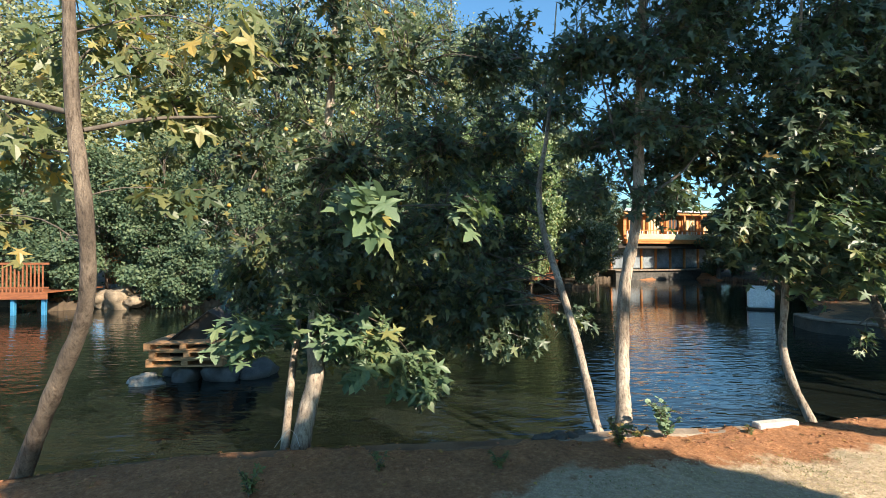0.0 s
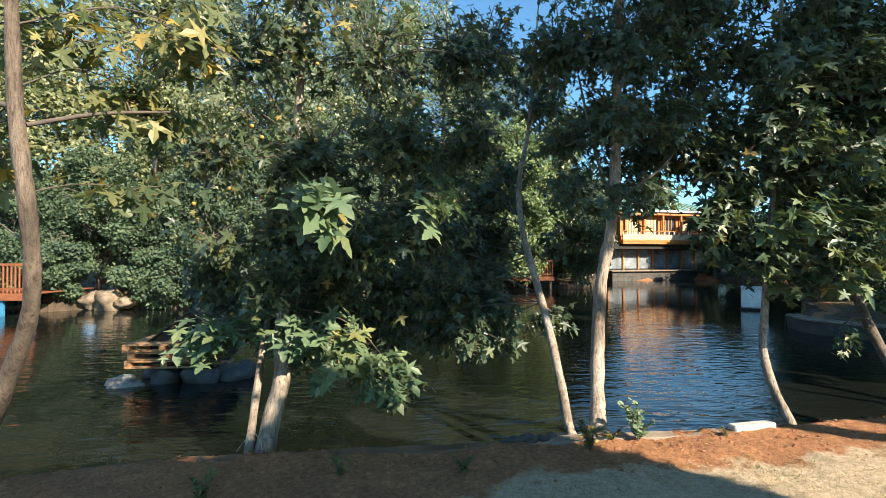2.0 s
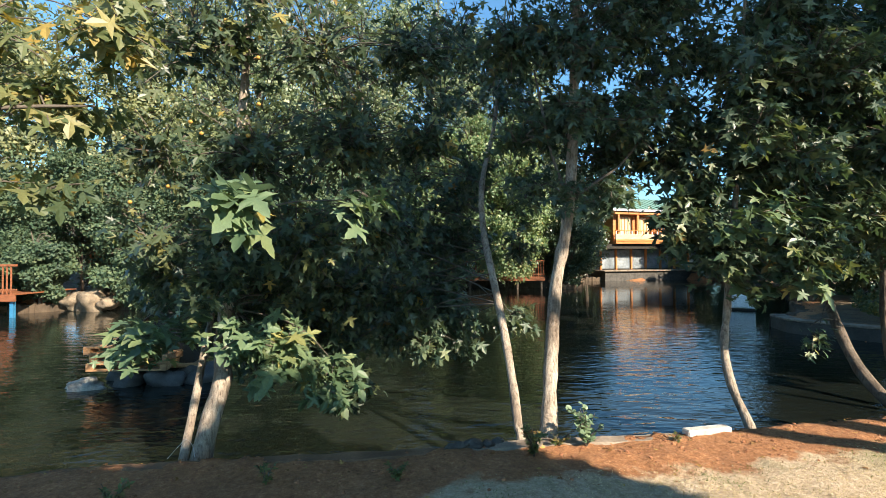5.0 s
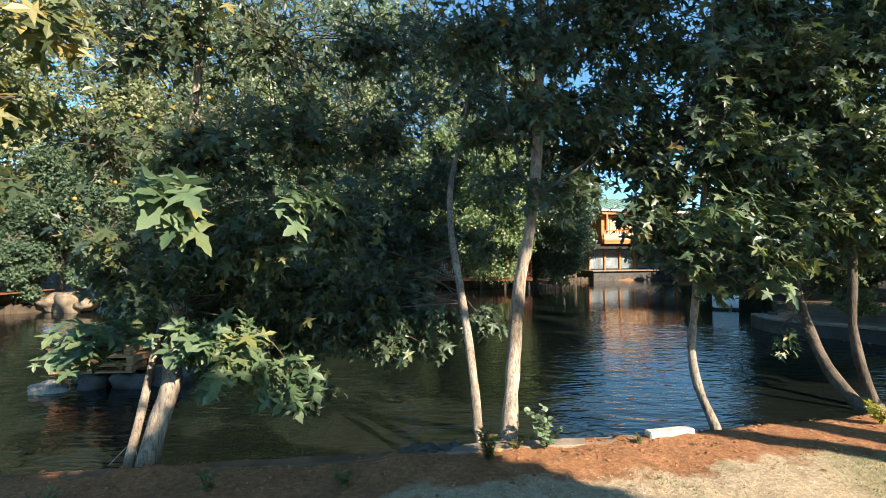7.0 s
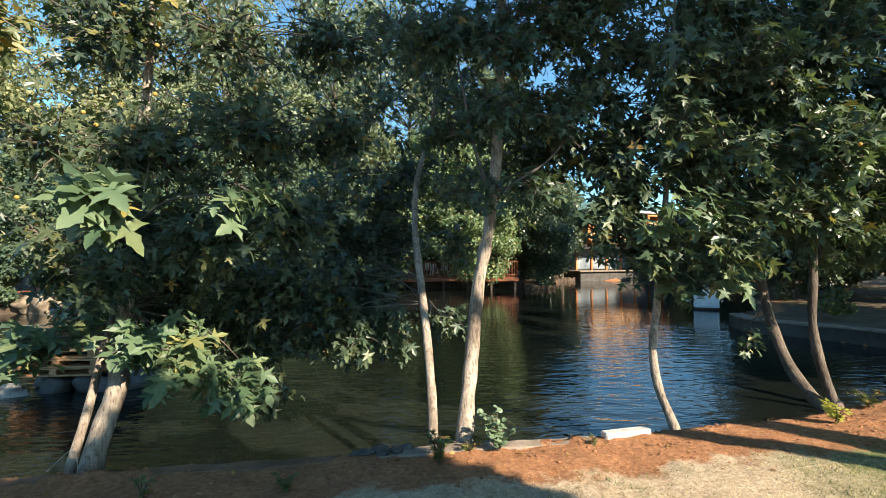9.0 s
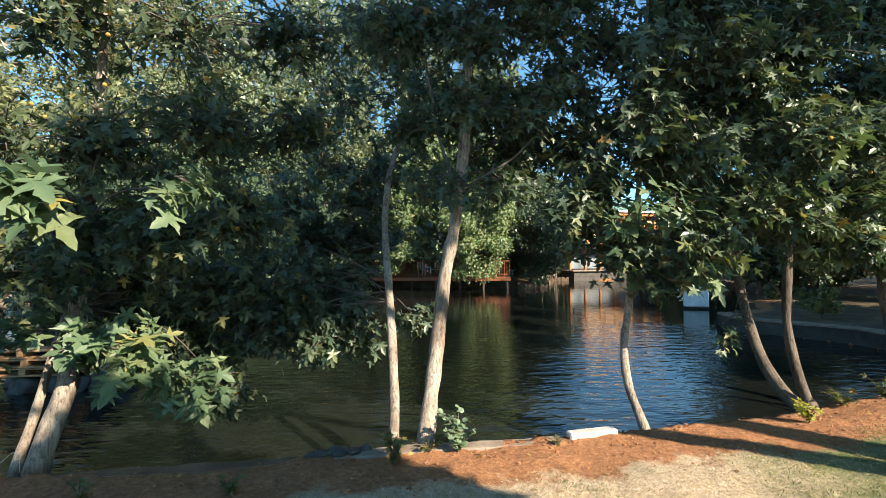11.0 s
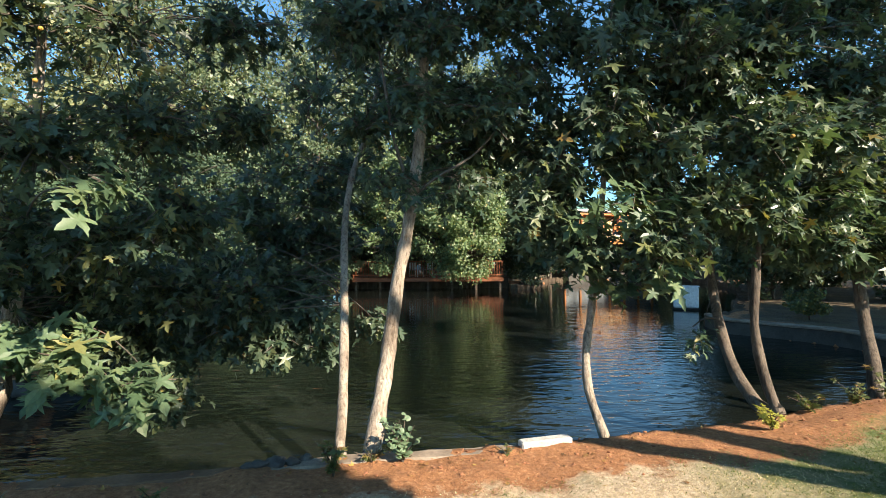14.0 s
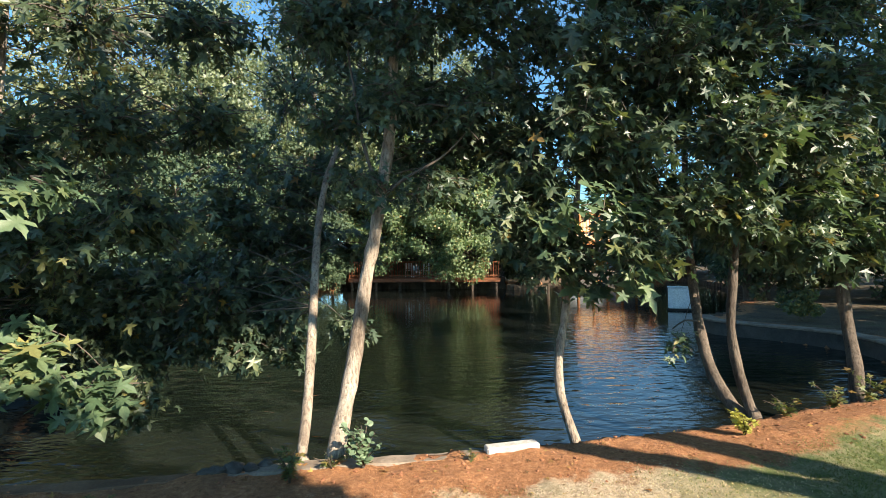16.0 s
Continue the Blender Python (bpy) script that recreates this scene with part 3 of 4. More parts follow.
kerb("bank_edge_stained", SHORE[2:10], -0.15, 0.02, -0.9, 0.02, SOILED, "low soil-stained concrete edge of the near bank")
kerb("bank_edge", SHORE[9:13], -0.15, 0.02, -0.9, 0.02, CONCRETE, "low weathered concrete edge of the near bank")
kerb("bank_edge_earth", SHORE[12:], -0.10, 0.02, -0.9, 0.0, CONCRETE, "soil-covered concrete edge of the near bank", seed=3)
kerb("pond_wall", RIGHT, -0.34, 0.0, -0.9, -0.105, WET_SHADED_WALL, "curved wet, shade-darkened concrete retaining wall across the pond", rough=0.005, seed=5)
kerb("pond_wall_coping", RIGHT, -0.36, 0.03, -0.10, -0.05, CONCRETE, "pale worn coping on the retaining wall", rough=0.004, seed=6)
# The strip behind the deck is an added blocker against sky glints below it
kerb("bank_under_deck", [(7.6, 31.3), (2.5, 31.45), (-2.6, 31.6)], -0.3, 0.3, -0.9, 0.28, DARK_EARTH, "dark backing added behind the deck posts to block the sky", rough=0.03, seed=8)
kerb("far_bank_edge", FAR, -0.4, 0.05, -0.9, -0.15, DARK_EARTH, "low dark earthen edge of the far bank", rough=0.05, seed=7)

# ---- trees on the near bank ----
near_tree("plane_tree", "pale straight young plane tree, lower trunk sunlit, beside a thinner one",
          [(1.68, 4.54, -0.55, 0.10), (1.69, 4.55, -0.05, 0.084), (1.71, 4.60, 0.12, 0.073), (1.79, 4.85, 0.64, 0.066), (1.88, 5.0, 1.35, 0.060), (1.96, 5.0, 1.75, 0.056), (2.02, 5.02, 2.17, 0.054),
           (2.09, 5.15, 2.75, 0.052), (2.14, 5.2, 3.85, 0.042), (2.2, 5.2, 5.3, 0.03), (2.25, 5.2, 6.5, 0.01)],
          [(1.55, 5.3, 2.85, 0.45, 150), (2.1, 5.4, 3.1, 0.6, 420), (2.7, 5.3, 3.0, 0.5, 170), (1.5, 5.2, 3.8, 0.6, 400), (2.2, 5.3, 3.9, 0.7, 500), (2.8, 5.4, 3.9, 0.5, 190), (2.1, 5.2, 4.9, 1.0, 700), (2.95, 5.4, 3.2, 0.45, 90), (3.0, 5.6, 4.5, 0.7, 330), (2.75, 5.7, 2.75, 0.35, 160),
           (1.75, 5.6, 2.35, 0.4, 60), (2.55, 5.5, 2.35, 0.42, 110), (2.4, 5.6, 3.2, 0.38, 170), (2.35, 5.6, 2.6, 0.35, 80), (2.75, 5.8, 2.45, 0.3, 90), (2.1, 4.85, 2.95, 0.3, 70), (2.15, 4.9, 3.6, 0.35, 90), (2.0, 4.85, 2.2, 0.2, 34), (2.4, 5.1, 2.15, 0.26, 50)], 0.088, LEAF_DARK, BARK, 11, dense=2.6, balls=6,
          limbs=[[(2.02, 5.0, 2.10, 0.020), (1.90, 5.03, 2.45, 0.016), (1.82, 5.06, 2.75, 0.014), (1.78, 5.1, 3.02, 0.015), (1.70, 5.15, 3.5, 0.010)], [(2.03, 5.0, 2.10, 0.018), (2.15, 5.04, 2.23, 0.016), (2.32, 5.1, 2.35, 0.014), (2.58, 5.2, 2.52, 0.011), (2.83, 5.3, 2.80, 0.008), (3.0, 5.4, 3.1, 0.007)]])
near_tree("plane_tree", "thin pale plane tree leaning out over the water",
          [(1.46, 4.5, -0.55, 0.055), (1.45, 4.52, -0.04, 0.048), (1.43, 4.58, 0.06, 0.044), (1.42, 4.78, 0.34, 0.041), (1.38, 5.1, 0.81, 0.041), (1.32, 5.5, 1.31, 0.039), (1.25, 6.0, 1.91, 0.036),
           (1.27, 6.4, 2.53, 0.032), (1.45, 6.75, 3.29, 0.027), (1.57, 7.0, 4.09, 0.02), (1.7, 7.2, 5.4, 0.008)],
          [(1.1, 6.8, 2.7, 0.7, 290), (1.6, 7.0, 3.9, 0.9, 340), (0.4, 6.6, 1.8, 0.6, 360), (0.1, 6.4, 1.15, 0.45, 240), (0.95, 6.7, 1.75, 0.5, 280), (0.72, 5.9, 1.0, 0.35, 150), (0.60, 5.6, 0.70, 0.36, 150),
           (1.6, 5.95, 0.85, 0.25, 60), (0.2, 6.9, 2.7, 0.8, 270), (1.75, 6.5, 1.75, 0.4, 60), (0.7, 7.0, 3.7, 0.9, 290), (2.1, 7.0, 2.6, 0.6, 110), (-0.4, 6.6, 1.5, 0.5, 240),
           (-0.9, 6.4, 1.3, 0.5, 240), (-0.2, 6.2, 0.95, 0.4, 160), (0.35, 6.0, 1.35, 0.5, 260), (0.85, 6.3, 1.25, 0.4, 200), (0.9, 6.6, 2.3, 0.5, 260), (0.0, 6.6, 2.2, 0.55, 280), (0.25, 5.7, 0.75, 0.3, 110), (1.0, 5.9, 0.62, 0.28, 70), (0.95, 5.7, 0.9, 0.3, 100), (0.2, 5.8, 1.0, 0.35, 130), (-0.35, 5.6, 0.6, 0.3, 100), (1.0, 6.9, 4.6, 0.75, 380)], 0.098, LEAF_PLANE, BARK, 12, dense=1.4)
near_tree("plane_tree", "spreading plane tree with a knotted trunk and low sunlit branches",
          [(-1.33, 4.3, -0.6, 0.12), (-1.31, 4.3, -0.37, 0.105), (-1.26, 4.3, -0.07, 0.092), (-1.22, 4.4, 0.25, 0.082), (-1.17, 4.5, 0.55, 0.076), (-1.24, 4.6, 0.82, 0.060), (-1.24, 4.7, 1.14, 0.058),
           (-1.25, 4.8, 1.74, 0.054), (-1.17, 4.8, 2.58, 0.046), (-1.09, 4.8, 3.6, 0.032), (-1.04, 4.8, 5.0, 0.012)],
          [(-1.9, 4.7, 1.75, 0.5, 120), (-1.2, 4.8, 1.75, 0.55, 340), (-0.5, 4.6, 1.75, 0.55, 340), (0.1, 4.7, 1.9, 0.55, 340), (-1.8, 4.6, 2.6, 0.6, 210), (-0.9, 4.5, 2.5, 0.7, 460), (-0.1, 4.5, 2.6, 0.65, 420),
           (0.55, 4.9, 2.7, 0.5, 280), (-1.5, 4.7, 3.5, 0.8, 250), (-0.4, 4.7, 3.5, 0.85, 400), (0.45, 4.9, 3.6, 0.6, 320), (-1.0, 4.8, 4.5, 1.2, 380), (-0.9, 5.1, 1.35, 0.5, 260), (-0.2, 5.3, 1.25, 0.5, 260),
           (0.35, 5.4, 1.15, 0.4, 180), (-1.6, 5.2, 1.15, 0.45, 200), (-1.15, 5.3, 0.95, 0.4, 160), (-0.6, 5.4, 0.95, 0.4, 160), (-2.1, 5.2, 1.5, 0.4, 160), (-0.15, 5.0, 0.35, 0.3, 110), (-1.1, 4.5, 3.5, 0.35, 130), (-1.05, 4.5, 4.1, 0.4, 150), (-1.22, 4.45, 1.4, 0.33, 130), (-1.6, 5.6, 0.95, 0.5, 240), (-1.0, 5.9, 0.75, 0.5, 240), (-0.45, 6.0, 0.65, 0.42, 180), (-2.2, 5.6, 1.15, 0.45, 180), (-1.5, 6.1, 0.45, 0.36, 120)], 0.092, LEAF_SUNNY, BARK, 13, spray=1.6, dense=1.8,
          stems=[[(-1.43, 4.25, -0.6, 0.05), (-1.41, 4.25, -0.3, 0.042), (-1.38, 4.25, -0.05, 0.038), (-1.42, 4.5, 0.32, 0.034), (-1.42, 4.7, 0.81, 0.03), (-1.39, 4.9, 1.34, 0.022)]], balls=64,
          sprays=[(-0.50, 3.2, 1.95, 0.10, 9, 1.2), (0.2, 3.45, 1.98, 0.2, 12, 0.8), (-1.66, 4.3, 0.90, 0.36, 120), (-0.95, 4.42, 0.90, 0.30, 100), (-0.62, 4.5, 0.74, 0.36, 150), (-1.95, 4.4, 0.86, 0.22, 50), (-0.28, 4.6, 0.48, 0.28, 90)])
near_tree("plane_tree", "slender curved plane tree with turning yellowish leaves",
          [(-3.25, 3.62, -0.6, 0.075), (-3.19, 3.6, -0.25, 0.07), (-2.94, 3.5, 0.28, 0.06), (-2.63, 3.35, 0.81, 0.052), (-2.38, 3.2, 1.18, 0.048), (-2.27, 3.1, 1.52, 0.045), (-2.23, 3.0, 1.98, 0.042),
           (-2.3, 3.0, 2.5, 0.04), (-2.33, 3.0, 3.14, 0.036), (-2.37, 3.0, 3.92, 0.02)],
          [(-2.9, 3.4, 2.35, 0.5, 70), (-1.9, 3.6, 2.75, 0.5, 90), (-2.4, 3.4, 3.2, 0.7, 110), (-1.5, 3.6, 3.2, 0.5, 90), (-2.0, 3.5, 2.1, 0.3, 24), (-3.1, 3.3, 1.9, 0.3, 30)],
          0.125, LEAF_YELLOW, BARK_SHADED, 14, dense=2.4, limbs=[[(-2.3, 3.0, 2.5, 0.02), (-2.75, 3.0, 2.6, 0.016), (-3.2, 3.0, 2.66, 0.012)], [(-2.25, 3.02, 2.4, 0.016), (-2.0, 3.3, 2.55, 0.013), (-1.6, 3.5, 2.62, 0.008)]])
near_tree("plane_tree", "small plane tree with a crooked bare stem and low sunlit foliage",
          [(3.79, 4.88, -0.6, 0.058), (3.78, 4.9, -0.24, 0.053), (3.74, 4.95, -0.05, 0.046), (3.66, 5.1, 0.30, 0.041), (3.71, 5.3, 0.64, 0.039), (3.80, 5.4, 1.02, 0.039), (3.88, 5.45, 1.63, 0.036), (3.97, 5.5, 2.28, 0.028),
           (4.02, 5.5, 3.23, 0.02), (4.1, 5.5, 4.5, 0.014), (4.13, 5.5, 5.5, 0.008)],
          [(3.9, 5.1, 2.9, 0.4, 200), (3.95, 5.1, 3.6, 0.45, 110), (3.3, 5.6, 2.7, 0.4, 200), (3.75, 5.3, 1.6, 0.45, 210), (3.3, 5.4, 1.9, 0.4, 180), (4.4, 5.0, 1.65, 0.45, 230), (3.5, 5.4, 2.4, 0.45, 220), (3.0, 5.9, 2.9, 0.5, 170), (3.3, 6.0, 3.7, 0.6, 190), (3.4, 5.5, 3.2, 0.6, 110), (3.2, 5.5, 4.3, 0.7, 220), (3.7, 5.6, 3.9, 0.5, 230), (4.5, 5.9, 3.6, 0.6, 260), (3.3, 5.9, 4.7, 0.8, 400), (4.9, 5.6, 4.4, 0.8, 400), (4.1, 5.7, 5.0, 0.8, 300), (4.4, 5.2, 2.6, 0.6, 340), (4.7, 5.2, 3.5, 0.6, 300), (3.9, 5.6, 3.1, 0.5, 200), (3.4, 5.6, 3.6, 0.5, 60),
           (4.3, 5.5, 4.2, 0.7, 400), (4.9, 5.1, 2.1, 0.4, 200), (3.55, 5.6, 2.15, 0.35, 150), (4.1, 5.6, 2.6, 0.4, 200), (3.7, 5.9, 3.0, 0.4, 200), (4.15, 5.5, 3.3, 0.4, 200), (4.5, 5.4, 1.95, 0.35, 160), (4.75, 5.6, 3.0, 0.45, 220), (5.0, 5.8, 3.6, 0.5, 240), (4.6, 5.8, 2.5, 0.4, 180)], 0.108, LEAF_PLANE, BARK, 15, spray=1.3, dense=2.0,
          sprays=[(4.05, 4.85, 2.02, 0.36, 80), (3.95, 5.25, 1.2, 0.32, 56), (3.6, 4.95, 1.8, 0.3, 50), (4.3, 4.8, 1.4, 0.3, 60)])
near_tree("plane_tree", "dark plane tree with a bent trunk growing from the water's edge",
          [(5.6, 5.2, -0.6, 0.08), (5.55, 5.3, -0.05, 0.075), (5.5, 5.4, 0.05, 0.066), (5.48, 5.7, 0.3, 0.062), (5.58, 6.1, 0.68, 0.058), (5.74, 6.5, 1.11, 0.055), (5.8, 6.7, 1.6, 0.05), (5.81, 6.8, 2.7, 0.04),
           (5.81, 6.8, 4.19, 0.03), (5.83, 6.8, 5.68, 0.01)],
          [(5.6, 6.5, 2.2, 0.6, 380), (4.9, 6.2, 2.3, 0.5, 300), (5.0, 6.2, 3.1, 0.65, 420), (6.2, 6.3, 3.1, 0.8, 520), (5.4, 6.4, 4.2, 0.9, 560), (6.4, 6.6, 4.6, 0.9, 480), (6.4, 6.5, 2.2, 0.5, 300), (5.3, 6.8, 1.65, 0.4, 180)],
          0.10, LEAF_DARK, BARK_SHADED, 16, spray=0.8, dense=2.5, limbs=[[(5.62, 6.2, 0.8, 0.014), (5.45, 6.2, 0.82, 0.011), (5.3, 6.2, 0.72, 0.008)]], balls=8, sprays=[(5.37, 6.2, 0.58, 0.28, 70)])
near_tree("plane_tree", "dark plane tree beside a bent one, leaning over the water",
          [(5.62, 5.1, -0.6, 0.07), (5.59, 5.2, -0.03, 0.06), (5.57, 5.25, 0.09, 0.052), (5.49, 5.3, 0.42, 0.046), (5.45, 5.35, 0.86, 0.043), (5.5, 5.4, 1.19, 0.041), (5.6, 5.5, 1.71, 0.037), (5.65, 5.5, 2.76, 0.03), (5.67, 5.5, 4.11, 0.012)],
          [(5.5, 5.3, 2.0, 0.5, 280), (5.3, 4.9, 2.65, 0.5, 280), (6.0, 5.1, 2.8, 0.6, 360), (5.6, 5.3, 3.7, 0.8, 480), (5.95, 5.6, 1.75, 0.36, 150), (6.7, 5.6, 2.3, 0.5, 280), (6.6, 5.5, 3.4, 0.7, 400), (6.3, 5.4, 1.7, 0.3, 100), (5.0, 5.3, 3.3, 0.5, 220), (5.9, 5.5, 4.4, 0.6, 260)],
          0.104, LEAF_DARK, BARK_SHADED, 17, spray=1.3, dense=2.5, balls=8, sprays=[(5.45, 4.72, 2.55, 0.25, 30), (6.1, 4.9, 2.1, 0.25, 30)])
near_tree("plane_tree", "upright dark plane tree by the bend of the bank",
          [(7.26, 5.88, -0.6, 0.09), (7.28, 5.9, -0.25, 0.08), (7.3, 5.95, -0.01, 0.075), (7.41, 6.1, 0.34, 0.07), (7.52, 6.3, 0.7, 0.066), (7.54, 6.4, 1.24, 0.062), (7.52, 6.4, 1.94, 0.055), (7.51, 6.4, 2.99, 0.042), (7.54, 6.4, 4.75, 0.02)],
          [(7.3, 6.0, 1.7, 0.55, 320), (7.9, 6.2, 2.3, 0.7, 460), (7.0, 6.1, 2.6, 0.65, 420), (7.6, 6.3, 3.4, 1.0, 600), (7.3, 6.3, 4.6, 1.1, 560), (8.2, 6.0, 1.6, 0.5, 260), (6.8, 6.3, 1.75, 0.4, 180)], 0.104, LEAF_DARK, BARK_SHADED, 18, spray=1.3, dense=2.5, sprays=[(6.9, 5.7, 1.75, 0.35, 70), (7.4, 5.6, 1.9, 0.3, 50)])

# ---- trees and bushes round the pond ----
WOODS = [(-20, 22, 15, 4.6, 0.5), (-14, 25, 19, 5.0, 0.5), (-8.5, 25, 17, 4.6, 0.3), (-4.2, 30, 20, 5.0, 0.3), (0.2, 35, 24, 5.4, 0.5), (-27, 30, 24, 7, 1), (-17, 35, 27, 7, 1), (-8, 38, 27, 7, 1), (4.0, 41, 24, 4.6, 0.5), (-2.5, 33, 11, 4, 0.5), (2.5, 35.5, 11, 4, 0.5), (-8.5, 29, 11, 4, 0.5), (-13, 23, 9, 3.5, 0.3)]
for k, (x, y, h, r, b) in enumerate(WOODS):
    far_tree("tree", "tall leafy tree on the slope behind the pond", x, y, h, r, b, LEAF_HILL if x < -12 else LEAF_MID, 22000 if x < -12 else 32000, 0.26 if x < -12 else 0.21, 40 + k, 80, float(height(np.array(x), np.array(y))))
for k, (x, y, h, r) in enumerate([(-11.4, 20.2, 7.0, 2.5), (-9.2, 19.9, 7.4, 2.5), (-7.2, 20.4, 7.0, 2.5), (-16.6, 18.8, 6.4, 2.4), (-5.4, 23.6, 8.2, 2.8), (-14.0, 18.1, 3.0, 1.15), (-11.2, 18.8, 2.4, 1.3), (-9.9, 18.8, 2.2, 1.3), (-8.5, 19.0, 2.4, 1.4), (-7.3, 19.2, 2.2, 1.2), (-6.3, 20.4, 2.4, 1.3), (-5.4, 22.4, 2.6, 1.4), (-10.6, 21.0, 3.0, 1.5), (-3.4, 26.6, 2.6, 1.3), (-2.8, 29.0, 2.8, 1.4), (-4.4, 24.6, 2.4, 1.2), (-3.8, 27.2, 8.6, 2.9), (-14.4, 20.8, 7, 2.4), (-15.6, 19.6, 4.0, 1.5), (-19.5, 20.0, 6, 2.6), (-23, 21.5, 7, 3.2), (-6.0, 21.8, 3.2, 1.8), (-4.6, 25.4, 3.5, 1.9)]):
    far_tree("bush", "leafy green bush hanging over the far bank", x, y, h, r, -0.5, LEAF_FAR, 12000 if h > 6.3 else 7000, 0.165, 60 + k, 46, 0.0, "bush", 0.06, "bushes on the far bank")
for k, (x, y, h, r) in enumerate([(-1.5, 33.5, 6, 3.0), (3.0, 34.5, 6.5, 3.0), (7.5, 34.0, 6, 2.6), (11, 41, 7, 3.2), (-6, 32, 7, 3.5), (0.8, 32.5, 5, 2.4), (5.4, 32.6, 5, 2.4), (9.5, 36.5, 6, 2.6), (28, 40, 6, 3), (23.6, 39.5, 6, 2.2), (23, 25, 4, 2.4), (27, 32, 6, 3.2)]):
    far_tree("bush", "dark bush behind the far bank", x, y, h, r, -0.3, LEAF_DARK, 7000, 0.31, 140 + k, 40, 0.0, "bush", 0.08, "bushes on the far bank")
far_tree("tree", "bright green tree hanging over the wooden deck", 6.4, 32.0, 10.0, 2.8, -0.6, LEAF_BRIGHT, 42000, 0.18, 71, 130, lean=(-2.0, -4.2))
far_tree("tree", "bright green tree hanging over the wooden deck", 3.0, 32.0, 10.5, 2.5, 0.1, LEAF_BRIGHT, 34000, 0.17, 79, 100, lean=(-0.7, -4.0))
far_tree("tree", "green tree leaning over the wooden deck", 0.2, 32.2, 7.5, 2.0, 0.4, LEAF_BRIGHT, 20000, 0.17, 78, 70, lean=(-0.2, -3.9))
far_tree("bush", "dark bush hanging over the water", 8.6, 30.2, 7, 2.6, -0.4, LEAF_DARK, 18000, 0.18, 76, 44, 0.0, "bush", 0.08, "bushes on the far bank")
for k, (x, y, h, r) in enumerate([(15.5, 18.6, 4.5, 2.2), (18.5, 20.5, 5, 2.6), (22, 25.5, 6, 2.8), (25.5, 31.5, 7, 3.0), (26.5, 37, 7, 3.0), (19.5, 17.2, 3.0, 2.0), (24, 18, 4, 2.5), (31, 24, 5, 3.5), (25, 12.5, 3, 2.2)]):
    far_tree("bush", "dark dense bush across the pond", x, y, h, r, -0.4, LEAF_DARK, 8000, 0.23, 160 + k, 40, 0.0, "bush", 0.08, "bushes across the pond")
far_tree("bush", "low yellowing bush behind the retaining wall", 12.1, 12.7, 0.75, 0.6, 0.0, LEAF_YELLOW, 1400, 0.12, 175, 14, 0.0, "bush", 0.02, "bushes across the pond")
far_tree("tree", "tall tree with a rounded sunlit crown", 7.6, 35.5, 17, 3.2, 2.0, LEAF_MID, 20000, 0.24, 72, 60)
far_tree("tree", "dark leafy tree between deck and building", 9.6, 34.0, 9.0, 2.7, -0.3, LEAF_DARK, 20000, 0.20, 73, 50)
far_tree("tree", "dark leafy tree between deck and building", 12.2, 38.5, 9.5, 2.4, -0.3, LEAF_DARK, 18000, 0.20, 75, 50)
far_tree("tree", "dark leafy tree beside the building", 27.5, 36, 7, 3.6, -0.3, LEAF_DARK, 20000, 0.22, 74, 50)
far_tree("tree", "dark leafy tree beside the building", 22.3, 39.2, 5.6, 1.7, -0.4, LEAF_DARK, 12000, 0.22, 171, 40)
far_tree("tree", "dark leafy tree beside the building", 23.8, 38.6, 7.0, 2.3, -0.3, LEAF_DARK, 14000, 0.24, 170, 44)
far_tree("tree", "dark leafy tree beside the building", 25.2, 37.8, 5.0, 1.9, -0.3, LEAF_DARK, 18000, 0.2, 77, 50)
for k, (x, y, h, r, b) in enumerate([(11, 52, 12, 4, 0.5), (17.5, 56, 13.5, 3.6, 0.5), (21.5, 57, 6.5, 3.0, 0.5), (26, 56, 6.2, 3.6, 0.5), (33, 54, 6.8, 4, 0.5), (42, 46, 12, 6, 0.5)]):
    far_tree("tree", "tree behind the lakeside building", x, y, h, r, b, LEAF_FAR, 18000, 0.28, 80 + k, 44)
for k, (x, y, h, r, b) in enumerate([(14.5, 18.2, 8, 3.0, 0.7), (18, 23, 14, 4.4, 0.0), (16.5, 13.5, 11, 3.4, 1.9), (21, 15, 14, 4.6, 1.2), (20, 9.5, 12, 3.8, 2.2), (15, 9.0, 8, 2.6, 2.4), (27, 20, 13, 5.0, 0.2), (34, 28, 14, 6, 0.2), (30, 12, 12, 5, 1.0)]):
    far_tree("tree", "dark shade tree on the grass across the pond", x, y, h, r, b, LEAF_DARK, 12000, 0.23, 90 + k, 44)
for k, (x, y, h, r) in enumerate([(-9, 46, 15, 5), (-2.5, 47, 15, 5), (3.5, 48, 15, 5), (8.5, 46, 11, 4)]):
    far_tree("tree", "dark tree of the wood behind the pond", x, y, h, r, -0.3, LEAF_FAR, 13000, 0.36, 190 + k, 60)
